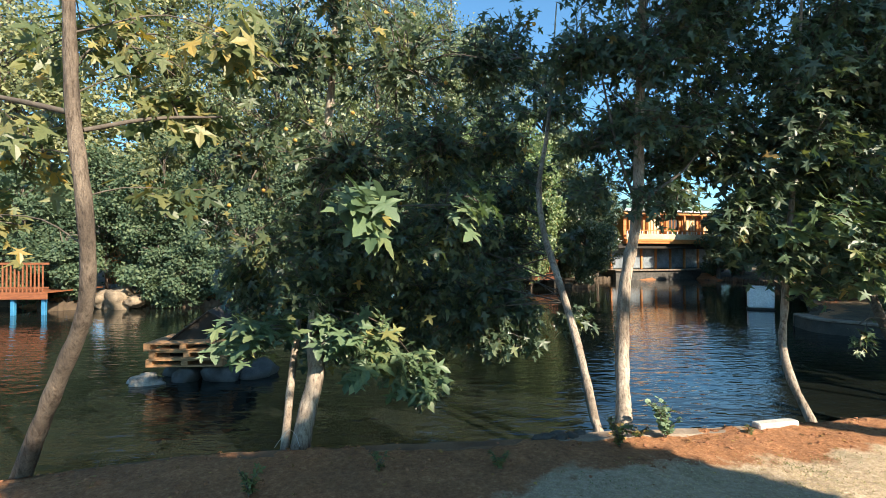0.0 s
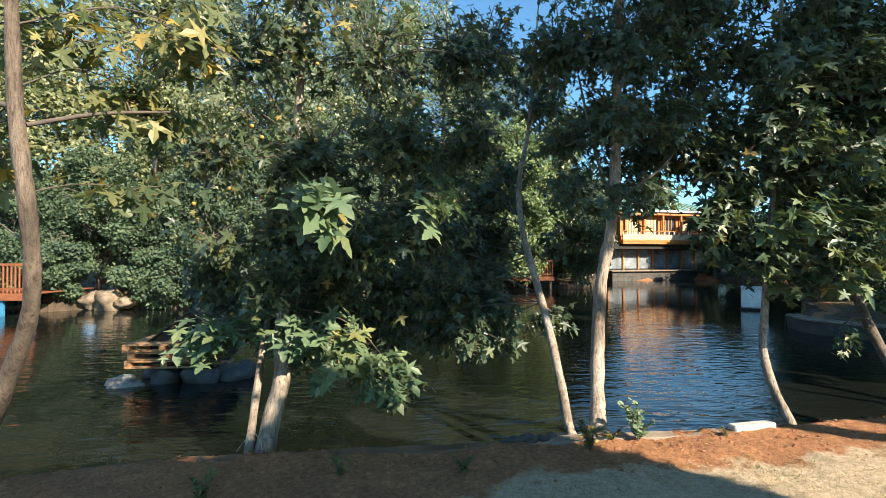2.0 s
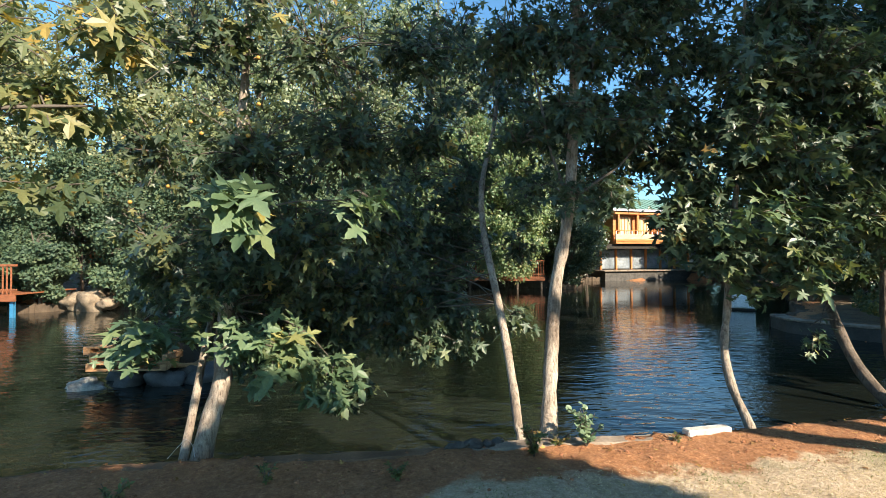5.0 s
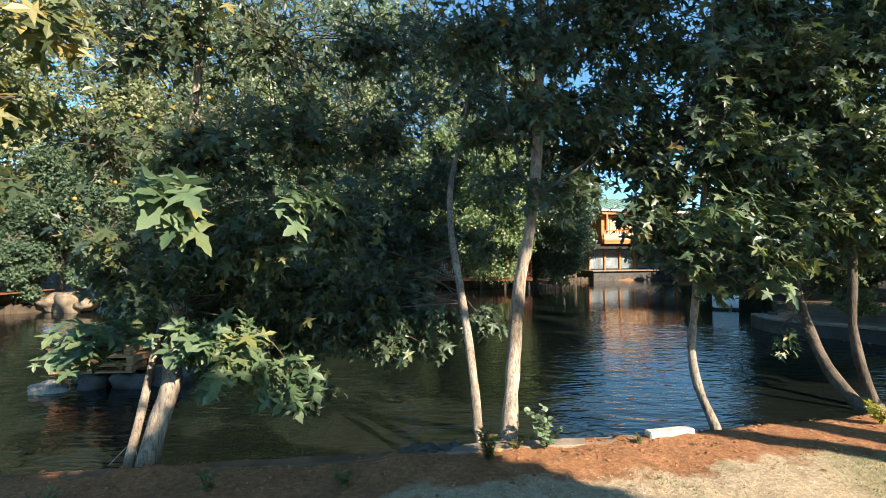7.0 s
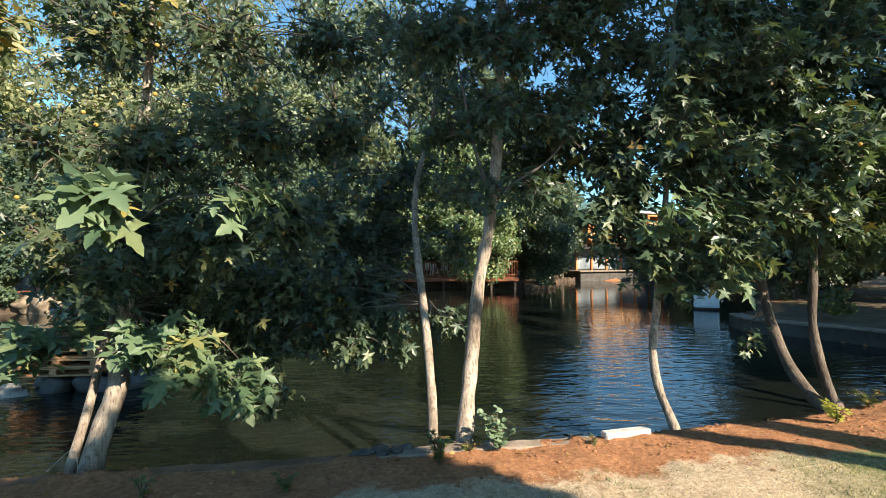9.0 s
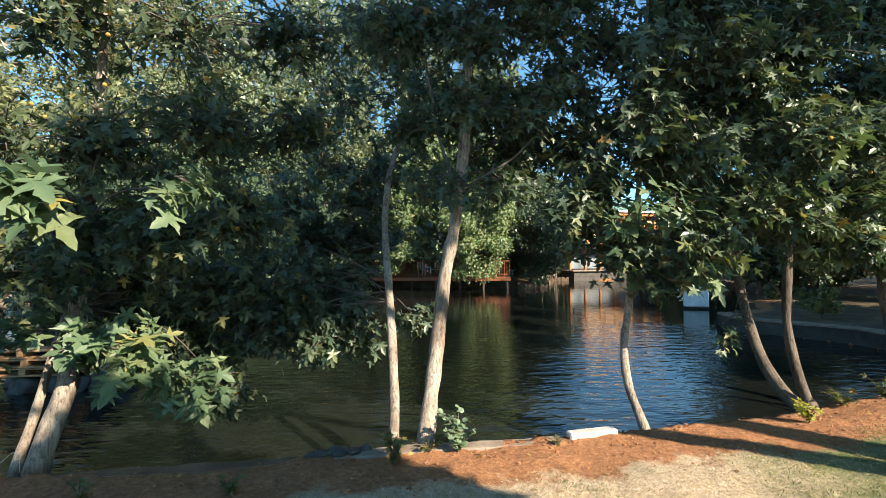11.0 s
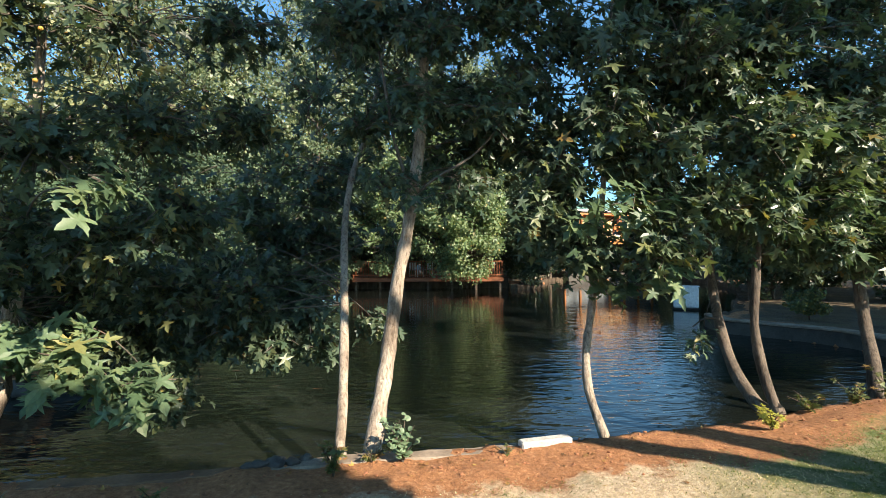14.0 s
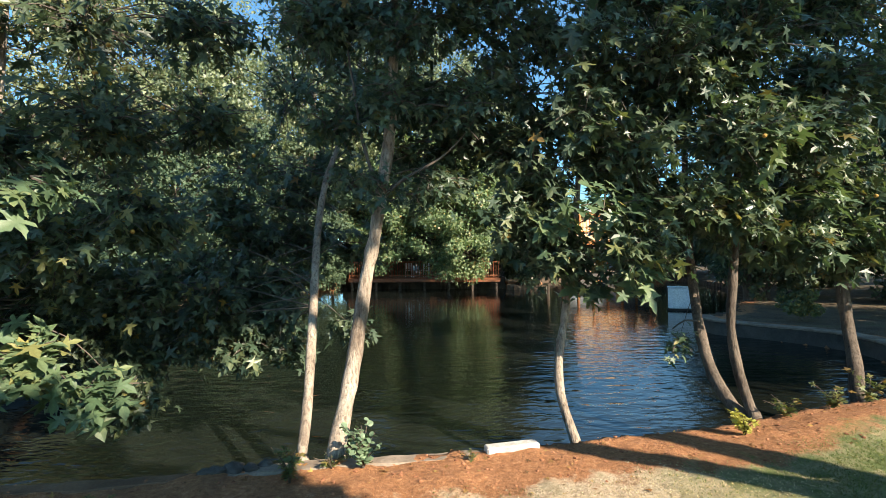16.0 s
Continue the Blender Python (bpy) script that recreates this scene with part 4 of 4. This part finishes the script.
# unseen trees at the walker's back, placed and shaped to shade bank and crowns
for k, (x, y, h, r, b, n) in enumerate([(4.8, -3.5, 6.9, 1.9, 0.0, 22000), (5.9, -2.35, 6.5, 1.6, 0.0, 22000), (6.51, -1.74, 6.2, 0.95, 0.0, 22000), (6.33, -1.92, 8.4, 1.0, 7.25, 5000), (3.4, -5.0, 7.8, 2.1, 0.0, 24000), (9.14, 0.30, 15, 3.4, 7.6, 26000), (10.6, 2.5, 9.0, 1.9, 5.6, 12000), (12.9, 4.3, 15, 2.9, 3.2, 9000), (17, 6, 9.5, 3, 2.5, 9000), (20, 7, 9.5, 3, 2.5, 9000), (16.5, 2.5, 9.5, 3, 2.5, 9000)]):
    far_tree("tree", "unseen shade tree placed on the lawn", x, y, h, r, b, LEAF_FAR, n * 3 // 2 if b == 0 else n, 0.25, 110 + k + (k > 3), 60 if b == 0 else 30, girth=0.27 if b < 5 and r > 1 else 0.2 if r > 2 else 0.07, group="shade trees on the lawn")
far_tree("tree", "unseen leaning shade tree placed on the lawn", 8.0, 0.87, 8.0, 1.2, 6.4, LEAF_FAR, 5000, 0.25, 131, 30, girth=0.2, group="shade trees on the lawn", lean=(-1.3, -1.4))
far_tree("tree", "unseen leaning shade tree placed on the lawn", 5.8, -1.3, 11, 1.8, 6.2, LEAF_FAR, 11000, 0.25, 121, 30, girth=0.16, group="shade trees on the lawn", lean=(1.27, 1.45))


# ---- lakeside building ----
def building():
    m = Matrix.Translation((14.6, 39.6, 0)) @ Matrix.Rotation(radians(17), 4, "Z")
    root = empty("building", (14.6, 39.6, 0), "two-storey lakeside building, orange wooden upper floor, green roof", "building")
    b = lambda name, mat, *boxes, label="", bevel=0.02, parent=root: part(name, [bm := bmesh.new(), [box(bm, lo, hi, m, bevel) for lo, hi in boxes]][0], mat, parent, label)
    W = 10.0
    b("stone_base", DARK_ROCK, ((-1.0, -0.6, -0.9), (W, 6, 0.32)), label="rough stone plinth in the water")
    b("terrace_slab", CONCRETE, ((-1.2, -0.8, 0.32), (W, 6, 0.42)))
    b("lower_wall", SHEET, ((-0.6, 1.0, 0.42), (W, 6, 2.15)), label="pale sheeting between posts")
    for k in range(7):
        x = -0.5 + 1.5 * k
        b("post", ORANGE_WOOD, ((x, 0.72, 0.42), (x + 0.16, 0.9, 2.2)))
        b("panel", SHEET, ((x + 0.18, 0.84, 0.5), (x + 1.48, 0.98, 2.12)))
    b("floor_beam", DARK_WOOD, ((-0.6, -0.2, 2.15), (W, 6, 2.55)), label="dark beam under the upper floor")
    b("balcony_floor", ORANGE_WOOD, ((0.1, -0.5, 2.55), (W, 6, 2.72)))
    b("balcony_wall", CREAM, ((0.1, -0.5, 2.90), (W, -0.38, 3.34)), label="cream balcony parapet")
    b("parapet_boards", ORANGE_WOOD, ((0.1, -0.52, 2.72), (W, -0.38, 2.90)))
    rail = b("balcony_rail", ORANGE_WOOD, ((0.1, -0.52, 3.58), (W, -0.40, 3.66)))
    for k in range(20):
        x = 0.15 + 0.5 * k
        b("baluster", WHITE_PAINT, ((x, -0.49, 3.34), (x + 0.07, -0.42, 3.58)), bevel=0, parent=rail)
    b("upper_wall", ORANGE_WOOD, ((0.3, 0.15, 2.72), (W, 6, 5.2)))
    for k in range(5):
        x = 0.5 + 1.85 * k
        win = b("window", CREAM if k != 2 else glass_m, ((x + 0.25, 0.09, 3.3), (x + 1.55, 0.15, 4.75)))
        b("window_frame", ORANGE_WOOD, ((x + 0.15, 0.05, 3.2), (x + 0.25, 0.15, 4.85)), ((x + 1.55, 0.05, 3.2), (x + 1.65, 0.15, 4.85)), ((x + 0.25, 0.05, 4.75), (x + 1.55, 0.15, 4.85)), ((x + 0.25, 0.05, 3.2), (x + 1.55, 0.15, 3.3)),
          *[((x + 0.25 + 0.325 * q - 0.03, 0.065, 3.3), (x + 0.25 + 0.325 * q + 0.03, 0.09, 4.75)) for q in (1, 2, 3)], parent=win, bevel=0)
        b("column", ORANGE_WOOD, ((x - 0.12, -0.42, 2.72), (x + 0.06, -0.26, 5.0)))
    b("eave_beam", ORANGE_WOOD, ((-0.1, -0.45, 4.95), (W, 6, 5.2)))
    b("fascia", WHITE_PAINT, ((-0.2, -0.6, 5.2), (W, -0.45, 5.42)))
    bm = bmesh.new()
    pts = [(-0.4, -0.65, 5.42), (W + 0.4, -0.65, 5.42), (W + 0.4, 7, 5.42), (-0.4, 7, 5.42), (2.9, 2.9, 6.7), (W - 2.6, 2.9, 6.7)]
    v = [bm.verts.new(m @ Vector(p)) for p in pts]
    for f in ((0, 1, 5, 4), (1, 2, 5), (2, 3, 4, 5), (3, 0, 4), (3, 2, 1, 0)):
        bm.faces.new([v[q] for q in f])
    roof = part("roof", bm, GREEN_ROOF, root, "hipped green sheet roof")
    for k in range(19):
        x = -0.2 + 0.57 * k
        t = min(1.0, max(0.12, (x + 0.4) / 3.3), max(0.12, (W + 0.4 - x) / 3.0))
        b("seam", GREEN_ROOF, ((x, 0, 0), (x + 0.05, 3.7 * t, 0.04)), parent=roof, bevel=0)
        ob = roof.children[-1]
        ob.data.transform(m @ Matrix.Translation((0, -0.65, 5.42)) @ Matrix.Rotation(math.atan2(1.28, 3.55), 4, "X") @ m.inverted())
    return root


building()


# ---- wooden decks over the water ----
def deck(name, label, x0, y0, length, depth, turn, top, posts, post_mat, board_mat, rail_gap, seats=0):
    m = Matrix.Translation((x0, y0, 0)) @ Matrix.Rotation(radians(turn), 4, "Z")
    root = empty(name, (x0, y0, top), label, "deck")
    b = lambda nm, mat, *boxes, parent=root: part(nm, [bm := bmesh.new(), [box(bm, lo, hi, m, 0.008) for lo, hi in boxes]][0], mat, parent)
    n = int(length / 0.16)
    for k in range(n):
        b("board", board_mat, ((k * 0.16, 0, top - 0.04), (k * 0.16 + 0.152, depth, top)))
    b("edge_beam", board_mat, ((0, -0.05, top - 0.24), (length, 0.0, top - 0.02)))
    for k in range(posts):
        x = 0.2 + (length - 0.4) * k / (posts - 1)
        b("post", post_mat, ((x - 0.06, 0.05, -1.3), (x + 0.06, 0.17, top - 0.05)))
    rail = b("rail", board_mat, ((0, -0.02, top + 0.92), (length, 0.06, top + 1.0)), ((0, 0, top + 0.12), (length, 0.05, top + 0.18)))
    for k in range(int(length / rail_gap)):
        x = k * rail_gap + 0.03
        b("baluster", board_mat, ((x, 0.0, top + 0.0), (x + 0.045, 0.045, top + 0.92)), parent=rail)
    return root


deck("wooden_deck", "red-brown wooden deck with railing on blue posts", -17.7, 16.1, 4.4, 3.0, 3, 0.36, 5, BLUE_PAINT, DECK_WOOD, 0.13)
deck("wooden_deck", "reddish wooden deck with railing on the far bank", -2.0, 29.6, 9.0, 1.9, -2, 0.34, 7, BARK_SHADED, DECK_WOOD, 0.15)


# ---- things in and by the water ----
def pallet(x, y, z, turn, label):
    root = empty("pallet", (x, y, z), label, "pallet", "stacked pallets")
    m = Matrix.Translation((x, y, z)) @ Matrix.Rotation(radians(turn), 4, "Z")
    for k in range(6):
        part("top_board", box(bmesh.new(), (0, k * 0.17, 0.10), (1.2, k * 0.17 + 0.13, 0.125), m, 0.004), PLANK, root)
    for k in range(3):
        part("bearer", box(bmesh.new(), (0.55 * k, 0, 0.025), (0.55 * k + 0.10, 0.98, 0.10), m, 0.004), PLANK, root)
        part("bottom_board", box(bmesh.new(), (0, 0.42 * k, 0.0), (1.2, 0.42 * k + 0.12, 0.025), m, 0.004), PLANK, root)
    return root


pallet(-4.75, 7.75, -0.18, 4, "weathered wooden pallet on stones in the pond")
pallet(-4.72, 7.78, -0.05, 1, "weathered wooden pallet stacked on another")
pallet(-4.78, 7.74, 0.08, 5, "weathered wooden pallet on top of a stack")


def rock(x, y, z, sx, sy, sz, seed, label, mat=ROCK, name="rock"):
    bm = bmesh.new()
    bmesh.ops.create_icosphere(bm, subdivisions=3, radius=1)
    for v in bm.verts:
        k = 1 + 0.5 * noise.noise(v.co * 1.1 + Vector((seed * 7.1, 0, 0))) + 0.2 * noise.noise(v.co * 3 + Vector((0, seed * 3.3, 0)))
        v.co = Vector((v.co.x * sx * k, v.co.y * sy * k, v.co.z * sz * k)) + Vector((x, y, z))
    for f in bm.faces:
        f.smooth = True
    return tagged(part(name, bm, mat), label, "rock", "rocks in the pond")


# Only the first rock has the lit tone; the others' shade is in DARK_ROCK
for k, (x, y, sx, sy, sz) in enumerate([(-4.72, 7.72, 0.30, 0.2, 0.15), (-4.2, 7.95, 0.24, 0.2, 0.24), (-3.65, 8.0, 0.3, 0.24, 0.24), (-4.3, 8.4, 0.4, 0.3, 0.25), (-3.2, 8.3, 0.4, 0.3, 0.26), (-3.75, 8.6, 0.3, 0.3, 0.24)]):
    rock(x, y, WATER + 0.02, sx, sy, sz, k + 1, "rock under the pallets, standing in the water", ROCK if k == 0 else DARK_ROCK)
for k, (x, y, sx, sz) in enumerate([(-12.25, 18.3, 0.55, 0.52), (-13.1, 18.6, 0.45, 0.34), (-11.6, 18.35, 0.3, 0.24)]):
    rock(x, y, -0.12, sx, 0.5, sz, k + 20, "sunlit boulder on the far bank", BROWN_ROCK)


def duck_house(x, y, z, turn, w, d, h, peak, wall, roof_mat, label):
    """A little gabled hut on the water, its roof boards overhanging."""
    root = empty("duck_house", (x, y, z), label, "duck house")
    m = Matrix.Translation((x, y, z)) @ Matrix.Rotation(radians(turn), 4, "Z")
    part("floor_board", box(bmesh.new(), (-w / 2 - 0.08, -0.08, -0.06), (w / 2 + 0.08, d + 0.08, 0.0), m, 0.01), PLANK, root)
    bm = bmesh.new()
    v = [bm.verts.new(m @ Vector(p)) for p in ((-w / 2, 0, 0), (w / 2, 0, 0), (w / 2, 0, h), (0, 0, peak), (-w / 2, 0, h), (-w / 2, d, 0), (w / 2, d, 0), (w / 2, d, h), (0, d, peak), (-w / 2, d, h))]
    for f in ((0, 1, 2, 3, 4), (9, 8, 7, 6, 5), (1, 6, 7, 2), (5, 0, 4, 9), (4, 3, 8, 9), (3, 2, 7, 8), (0, 5, 6, 1)):
        bm.faces.new([v[q] for q in f])
    part("body", bm, wall, root)
    # A thin dark panel stands for the opening's shade; no hole is cut
    part("doorway", box(bmesh.new(), (-w * 0.16, -0.012, 0.02), (w * 0.16, -0.003, h * 0.75), m), DARK_WOOD, root, "dark panel in place of a shaded opening")
    for side in (-1, 1):
        run = math.hypot(w / 2 + 0.08, (peak - h) * (w / 2 + 0.08) / (w / 2))
        t = m @ Matrix.Translation((0, -0.06, peak + 0.004)) @ Matrix.Rotation(side * math.atan2(peak - h, w / 2), 4, "Y")
        part("roof_board", box(bmesh.new(), (0 if side > 0 else -run, 0, 0), (run if side > 0 else 0, d + 0.12, 0.025), t, 0.005), roof_mat, root)
    return root


duck_house(-3.95, 8.2, -0.16, 12, 1.2, 0.9, 0.35, 0.82, DARK_WOOD, DARK_WOOD, "dark wooden duck house with a gabled roof on stones")


def floating_box():
    root = empty("floating_box", (11.78, 17.95, WATER), "white boxy float with a dark waterline, moored on the pond", "float")
    m = Matrix.Translation((11.78, 17.95, WATER)) @ Matrix.Rotation(radians(-28), 4, "Z")
    part("hull", box(bmesh.new(), (-0.45, 0, -0.25), (0.45, 0.4, 0.07), m, 0.03), DARK_WOOD, root, "dark wet hull")
    part("cabin", box(bmesh.new(), (-0.42, 0.03, 0.07), (0.42, 0.37, 0.84), m, 0.04), WHITE_PAINT, root)
    part("lid", box(bmesh.new(), (-0.45, -0.01, 0.84), (0.45, 0.40, 0.88), m, 0.02), WHITE_PAINT, root)
    return root


floating_box()

slab_m = Matrix.Translation((2.88, 4.50, 0.012)) @ Matrix.Rotation(math.atan2(0.1, 0.44), 4, "Z")
slab = part("stone_slab", box(bmesh.new(), (0, -0.06, 0), (0.45, 0.04, 0.06), slab_m, 0.012), PALE_STONE)
tagged(slab, "pale rectangular stone slab lying on the bank's edge", "slab")


def cabin():
    """A small orange wooden cabin among the bushes of the far bank."""
    root = empty("cabin", (-15.0, 23.6, 0.2), "orange wooden cabin half hidden by bushes", "cabin")
    m = Matrix.Translation((-15.0, 23.6, 0.2)) @ Matrix.Rotation(radians(-14), 4, "Z")
    part("wall", box(bmesh.new(), (-1.6, 0, 0), (1.6, 2.4, 2.3), m, 0.02), ORANGE_WOOD, root)
    for k in range(12):
        part("batten", box(bmesh.new(), (-1.58 + 0.27 * k, -0.025, 0), (-1.53 + 0.27 * k, 0.0, 2.3), m), DECK_WOOD, root)
    part("roof", box(bmesh.new(), (-1.9, -0.4, 2.3), (1.9, 2.8, 2.42), m, 0.02), DECK_WOOD, root)
    win = part("window", box(bmesh.new(), (-0.5, -0.03, 1.0), (0.5, -0.004, 1.8), m), glass_m, root)
    part("window_frame", box(bmesh.new(), (-0.58, -0.05, 0.92), (0.58, -0.03, 1.0), m), WHITE_PAINT, win)
    return root


cabin()


def chair(x, y, z, turn, mat, label):
    root = empty("chair", (x, y, z), label, "chair", "chairs on the deck")
    m = Matrix.Translation((x, y, z)) @ Matrix.Rotation(radians(turn), 4, "Z")
    part("seat", box(bmesh.new(), (-0.23, -0.23, 0.42), (0.23, 0.23, 0.46), m, 0.01), mat, root)
    part("backrest", box(bmesh.new(), (-0.23, 0.2, 0.5), (0.23, 0.23, 0.88), m, 0.01), mat, root)
    for sx in (-1, 1):
        for sy in (-1, 1):
            part("leg", box(bmesh.new(), (sx * 0.2 - 0.02, sy * 0.2 - 0.02, 0), (sx * 0.2 + 0.02, sy * 0.2 + 0.02, 0.42 if sy < 0 else 0.86), m, 0.004), mat, root)
    return root


for k, (x, turn, mat, what) in enumerate([(1.6, 20, WHITE_PAINT, "white"), (2.5, -30, WHITE_PAINT, "white"), (0.4, 160, DECK_WOOD, "red-brown wooden"), (4.6, 10, DECK_WOOD, "red-brown wooden"), (5.6, -160, DECK_WOOD, "red-brown wooden")]):
    chair(x, 30.4, 0.34, turn, mat, what + " chair on the deck over the water")

# grey stones at the edge, and a cord by the knotted tree
for k, (x, y, r) in enumerate([(0.90, 4.24, 0.055), (1.01, 4.26, 0.07), (1.12, 4.27, 0.05), (0.82, 4.22, 0.04), (1.22, 4.33, 0.045)]):
    rock(x, y, 0.035, r * 1.2, r * 0.8, r * 0.7, k + 40, "bluish-grey stone at the water's edge", DARK_ROCK)["group"] = "stones on the bank"
cord = arrays("cord", *tube(curve_points([(-1.40, 4.04, 0.02, 0.0024), (-1.36, 4.12, 0.08, 0.0024), (-1.31, 4.15, 0.13, 0.0024), (-1.25, 4.13, 0.09, 0.0024), (-1.20, 4.07, 0.02, 0.0024)], 0.03), 6), PALE_STONE, smooth=True)
tagged(cord, "thin pale cord looped at a tree foot", "cord")


# ---- small plants on the bank ----
ROUND_MESH = {}
for tag, mat in (("herb", LEAF_BUSH), ("weed", LEAF_WEED), ("lime", LEAF_LIME)):
    me = bpy.data.meshes.new("leaf")
    me.from_pydata((ROUND if tag == "herb" else PLANE).tolist(), [], (ROUND_F if tag == "herb" else PLANE_F).tolist())
    me.materials.append(mat)
    ROUND_MESH[tag] = me


def herb(name, label, tag, x, y, tall, wide, count, leaf, seed, stems=7):
    """A small plant: some stems out of one foot, each with its leaves."""
    rng = np.random.default_rng(seed)
    z = float(height(np.array(x), np.array(y))) - 0.01
    root = empty(name, (x, y, z), label, "plant", "plants on the bank")
    for k in range(stems):
        a = rng.random() * 6.28
        tip = np.array((math.cos(a) * wide * (0.3 + 0.7 * rng.random()), math.sin(a) * wide * (0.3 + 0.7 * rng.random()), tall * (0.55 + 0.45 * rng.random())))
        mid = tip * (0.35, 0.35, 0.6)
        part_v, part_f = tube(curve_points([(x, y, z, 0.005), (x + mid[0], y + mid[1], z + mid[2], 0.004), (x + tip[0], y + tip[1], z + tip[2], 0.002)], 0.05), 5)
        arrays("stem", part_v, part_f, BARK_SHADED, root)
        for q in range(count // stems):
            s = 0.25 + 0.75 * rng.random()
            p = mid * s * 1.6 if s < 0.6 else mid + (tip - mid) * (s - 0.6) / 0.4
            blade = new("leaf", ROUND_MESH[tag])
            blade.parent = root
            d = Vector(rng.normal(size=3) * (1, 1, 0.3) + tip * 1.5)
            blade.matrix_basis = Matrix.Translation(p) @ d.to_track_quat("Y", "Z").to_matrix().to_4x4() @ pose(0, 0, 0, -25 + 30 * rng.random(), rng.normal() * 25, 0) @ Matrix.Scale(leaf * (0.6 + 0.6 * rng.random()), 4)
    return root


herb("herb", "pale bluish-green round-leaved herb beside a tree foot", "herb", 1.95, 4.26, 0.34, 0.17, 210, 0.046, 1, 14)
herb("weed", "dense dark weed with browning leaves on the soil", "weed", 1.47, 4.05, 0.30, 0.13, 130, 0.05, 2, 12)
herb("weed", "low weed on bare soil near the water", "weed", 1.72, 4.25, 0.12, 0.14, 40, 0.045, 8, 8)
herb("weed", "small weed in the shade of the bank", "weed", -1.29, 3.24, 0.20, 0.12, 60, 0.05, 3, 8)
herb("weed", "small upright weed in the shade of the bank", "weed", -0.48, 3.62, 0.17, 0.08, 34, 0.04, 4, 6)
herb("weed", "small weed in the shade of the bank", "weed", 0.42, 3.70, 0.16, 0.13, 60, 0.045, 5, 8)
herb("lime_shrub", "bright yellow-green small shrub on the soil", "lime", 5.15, 4.72, 0.22, 0.14, 120, 0.058, 6, 12)
herb("weed", "low green weed at the foot of leaning trees", "weed", 5.85, 5.14, 0.20, 0.22, 70, 0.06, 7, 10)
herb("weed", "low green weed by the bend of the bank", "weed", 6.45, 5.30, 0.24, 0.22, 70, 0.06, 9, 10)
herb("weed", "low green weed by the bend of the bank", "weed", 7.1, 5.60, 0.30, 0.25, 80, 0.07, 10, 10)
herb("weed", "tiny weed beside a stone slab", "weed", 2.75, 4.36, 0.08, 0.09, 30, 0.035, 11, 6)

# ---- lawn, leaf litter and clods ----
rng = np.random.default_rng(5)


def scatter(n, x0, x1, y0, y1):
    x, y = x0 + (x1 - x0) * rng.random(n), y0 + (y1 - y0) * rng.random(n)
    keep = ~in_pond(x, y)
    return x[keep], y[keep]


def lawn(name, label, mat, n, green, size):
    x, y = scatter(n, -4.5, 9.5, 1.6, 5.4)
    d = to_line(x, y, POND_LINE)
    patch = lumps(x, y, 2.6, 9) * 2.2 + lumps(x, y, 9, 10)
    side = np.clip((x - 3.9) / 1.0, -0.7, 1.6)
    keep = (d > 0.55 + bare(x) + 0.25 * lumps(x, y, 5, 3) + 0.35 * rng.random(len(x))) & ((patch + side + 0.5 * rng.normal(size=len(x)) > 0.25) == green)
    x, y = x[keep], y[keep]
    m = len(x)
    pos = np.column_stack([x, y, height(x, y) - 0.004])
    axis = rng.normal(size=(m, 3)) * (0.8, 0.8, 0.25) + (0, 0, 0.9 if green else 0.3)
    blade = BLADE4 * (0.17, 1, 1)
    v, f = blades(pos, axis, rng.normal(size=(m, 3)), size * (0.5 + rng.random(m)), blade, BLADE4_F)
    return tagged(arrays(name, v, f, mat), label, "grass", kind="stuff")


lawn("dry_grass", "thin straw-coloured dry grass", STRAW, 300000, False, 0.019)
lawn("green_grass", "short green lawn grass in patches", BLADE, 300000, True, 0.020)

x, y = scatter(3000, -4, 9, 2.0, 6.0)
keep = to_line(x, y, POND_LINE) < 0.3 + 0.8 * rng.random(len(x))
x, y = x[keep], y[keep]
pos = np.column_stack([x, y, height(x, y) + 0.008])
v, f = blades(pos, rng.normal(size=(len(x), 3)) * (1, 1, 0.15), rng.normal(size=(len(x), 3)) * 0.3 + (0, 0, 1), 0.012 + 0.032 * rng.random(len(x)) ** 2)
tagged(arrays("leaf_litter", v, f, LITTER), "dry brown fallen leaves on the soil", "leaves", kind="stuff")

bm = bmesh.new()
bmesh.ops.create_icosphere(bm, subdivisions=1, radius=1)
CLOD, CLOD_F = np.array([v.co for v in bm.verts]), np.array([[v.index for v in f.verts] for f in bm.faces])
bm.free()
x, y = scatter(11000, -4, 9, 2.0, 6.0)
keep = to_line(x, y, POND_LINE) < 0.25 + 0.6 * rng.random(len(x))
x, y = x[keep], y[keep]
n = len(x)
pos = np.column_stack([x, y, height(x, y) + 0.001])
r = 0.003 + 0.016 * rng.random((n, 1, 1)) ** 4
v = pos[:, None] + CLOD[None] * r * (0.7 + 0.6 * rng.random((n, len(CLOD), 1))) * (1, 1, 0.7)
f = CLOD_F[None] + (np.arange(n) * len(CLOD))[:, None, None]
tagged(arrays("soil_clods", v.reshape(-1, 3), f.reshape(-1, 3), CLODS), "crumbly clods of red soil", "soil", kind="stuff")
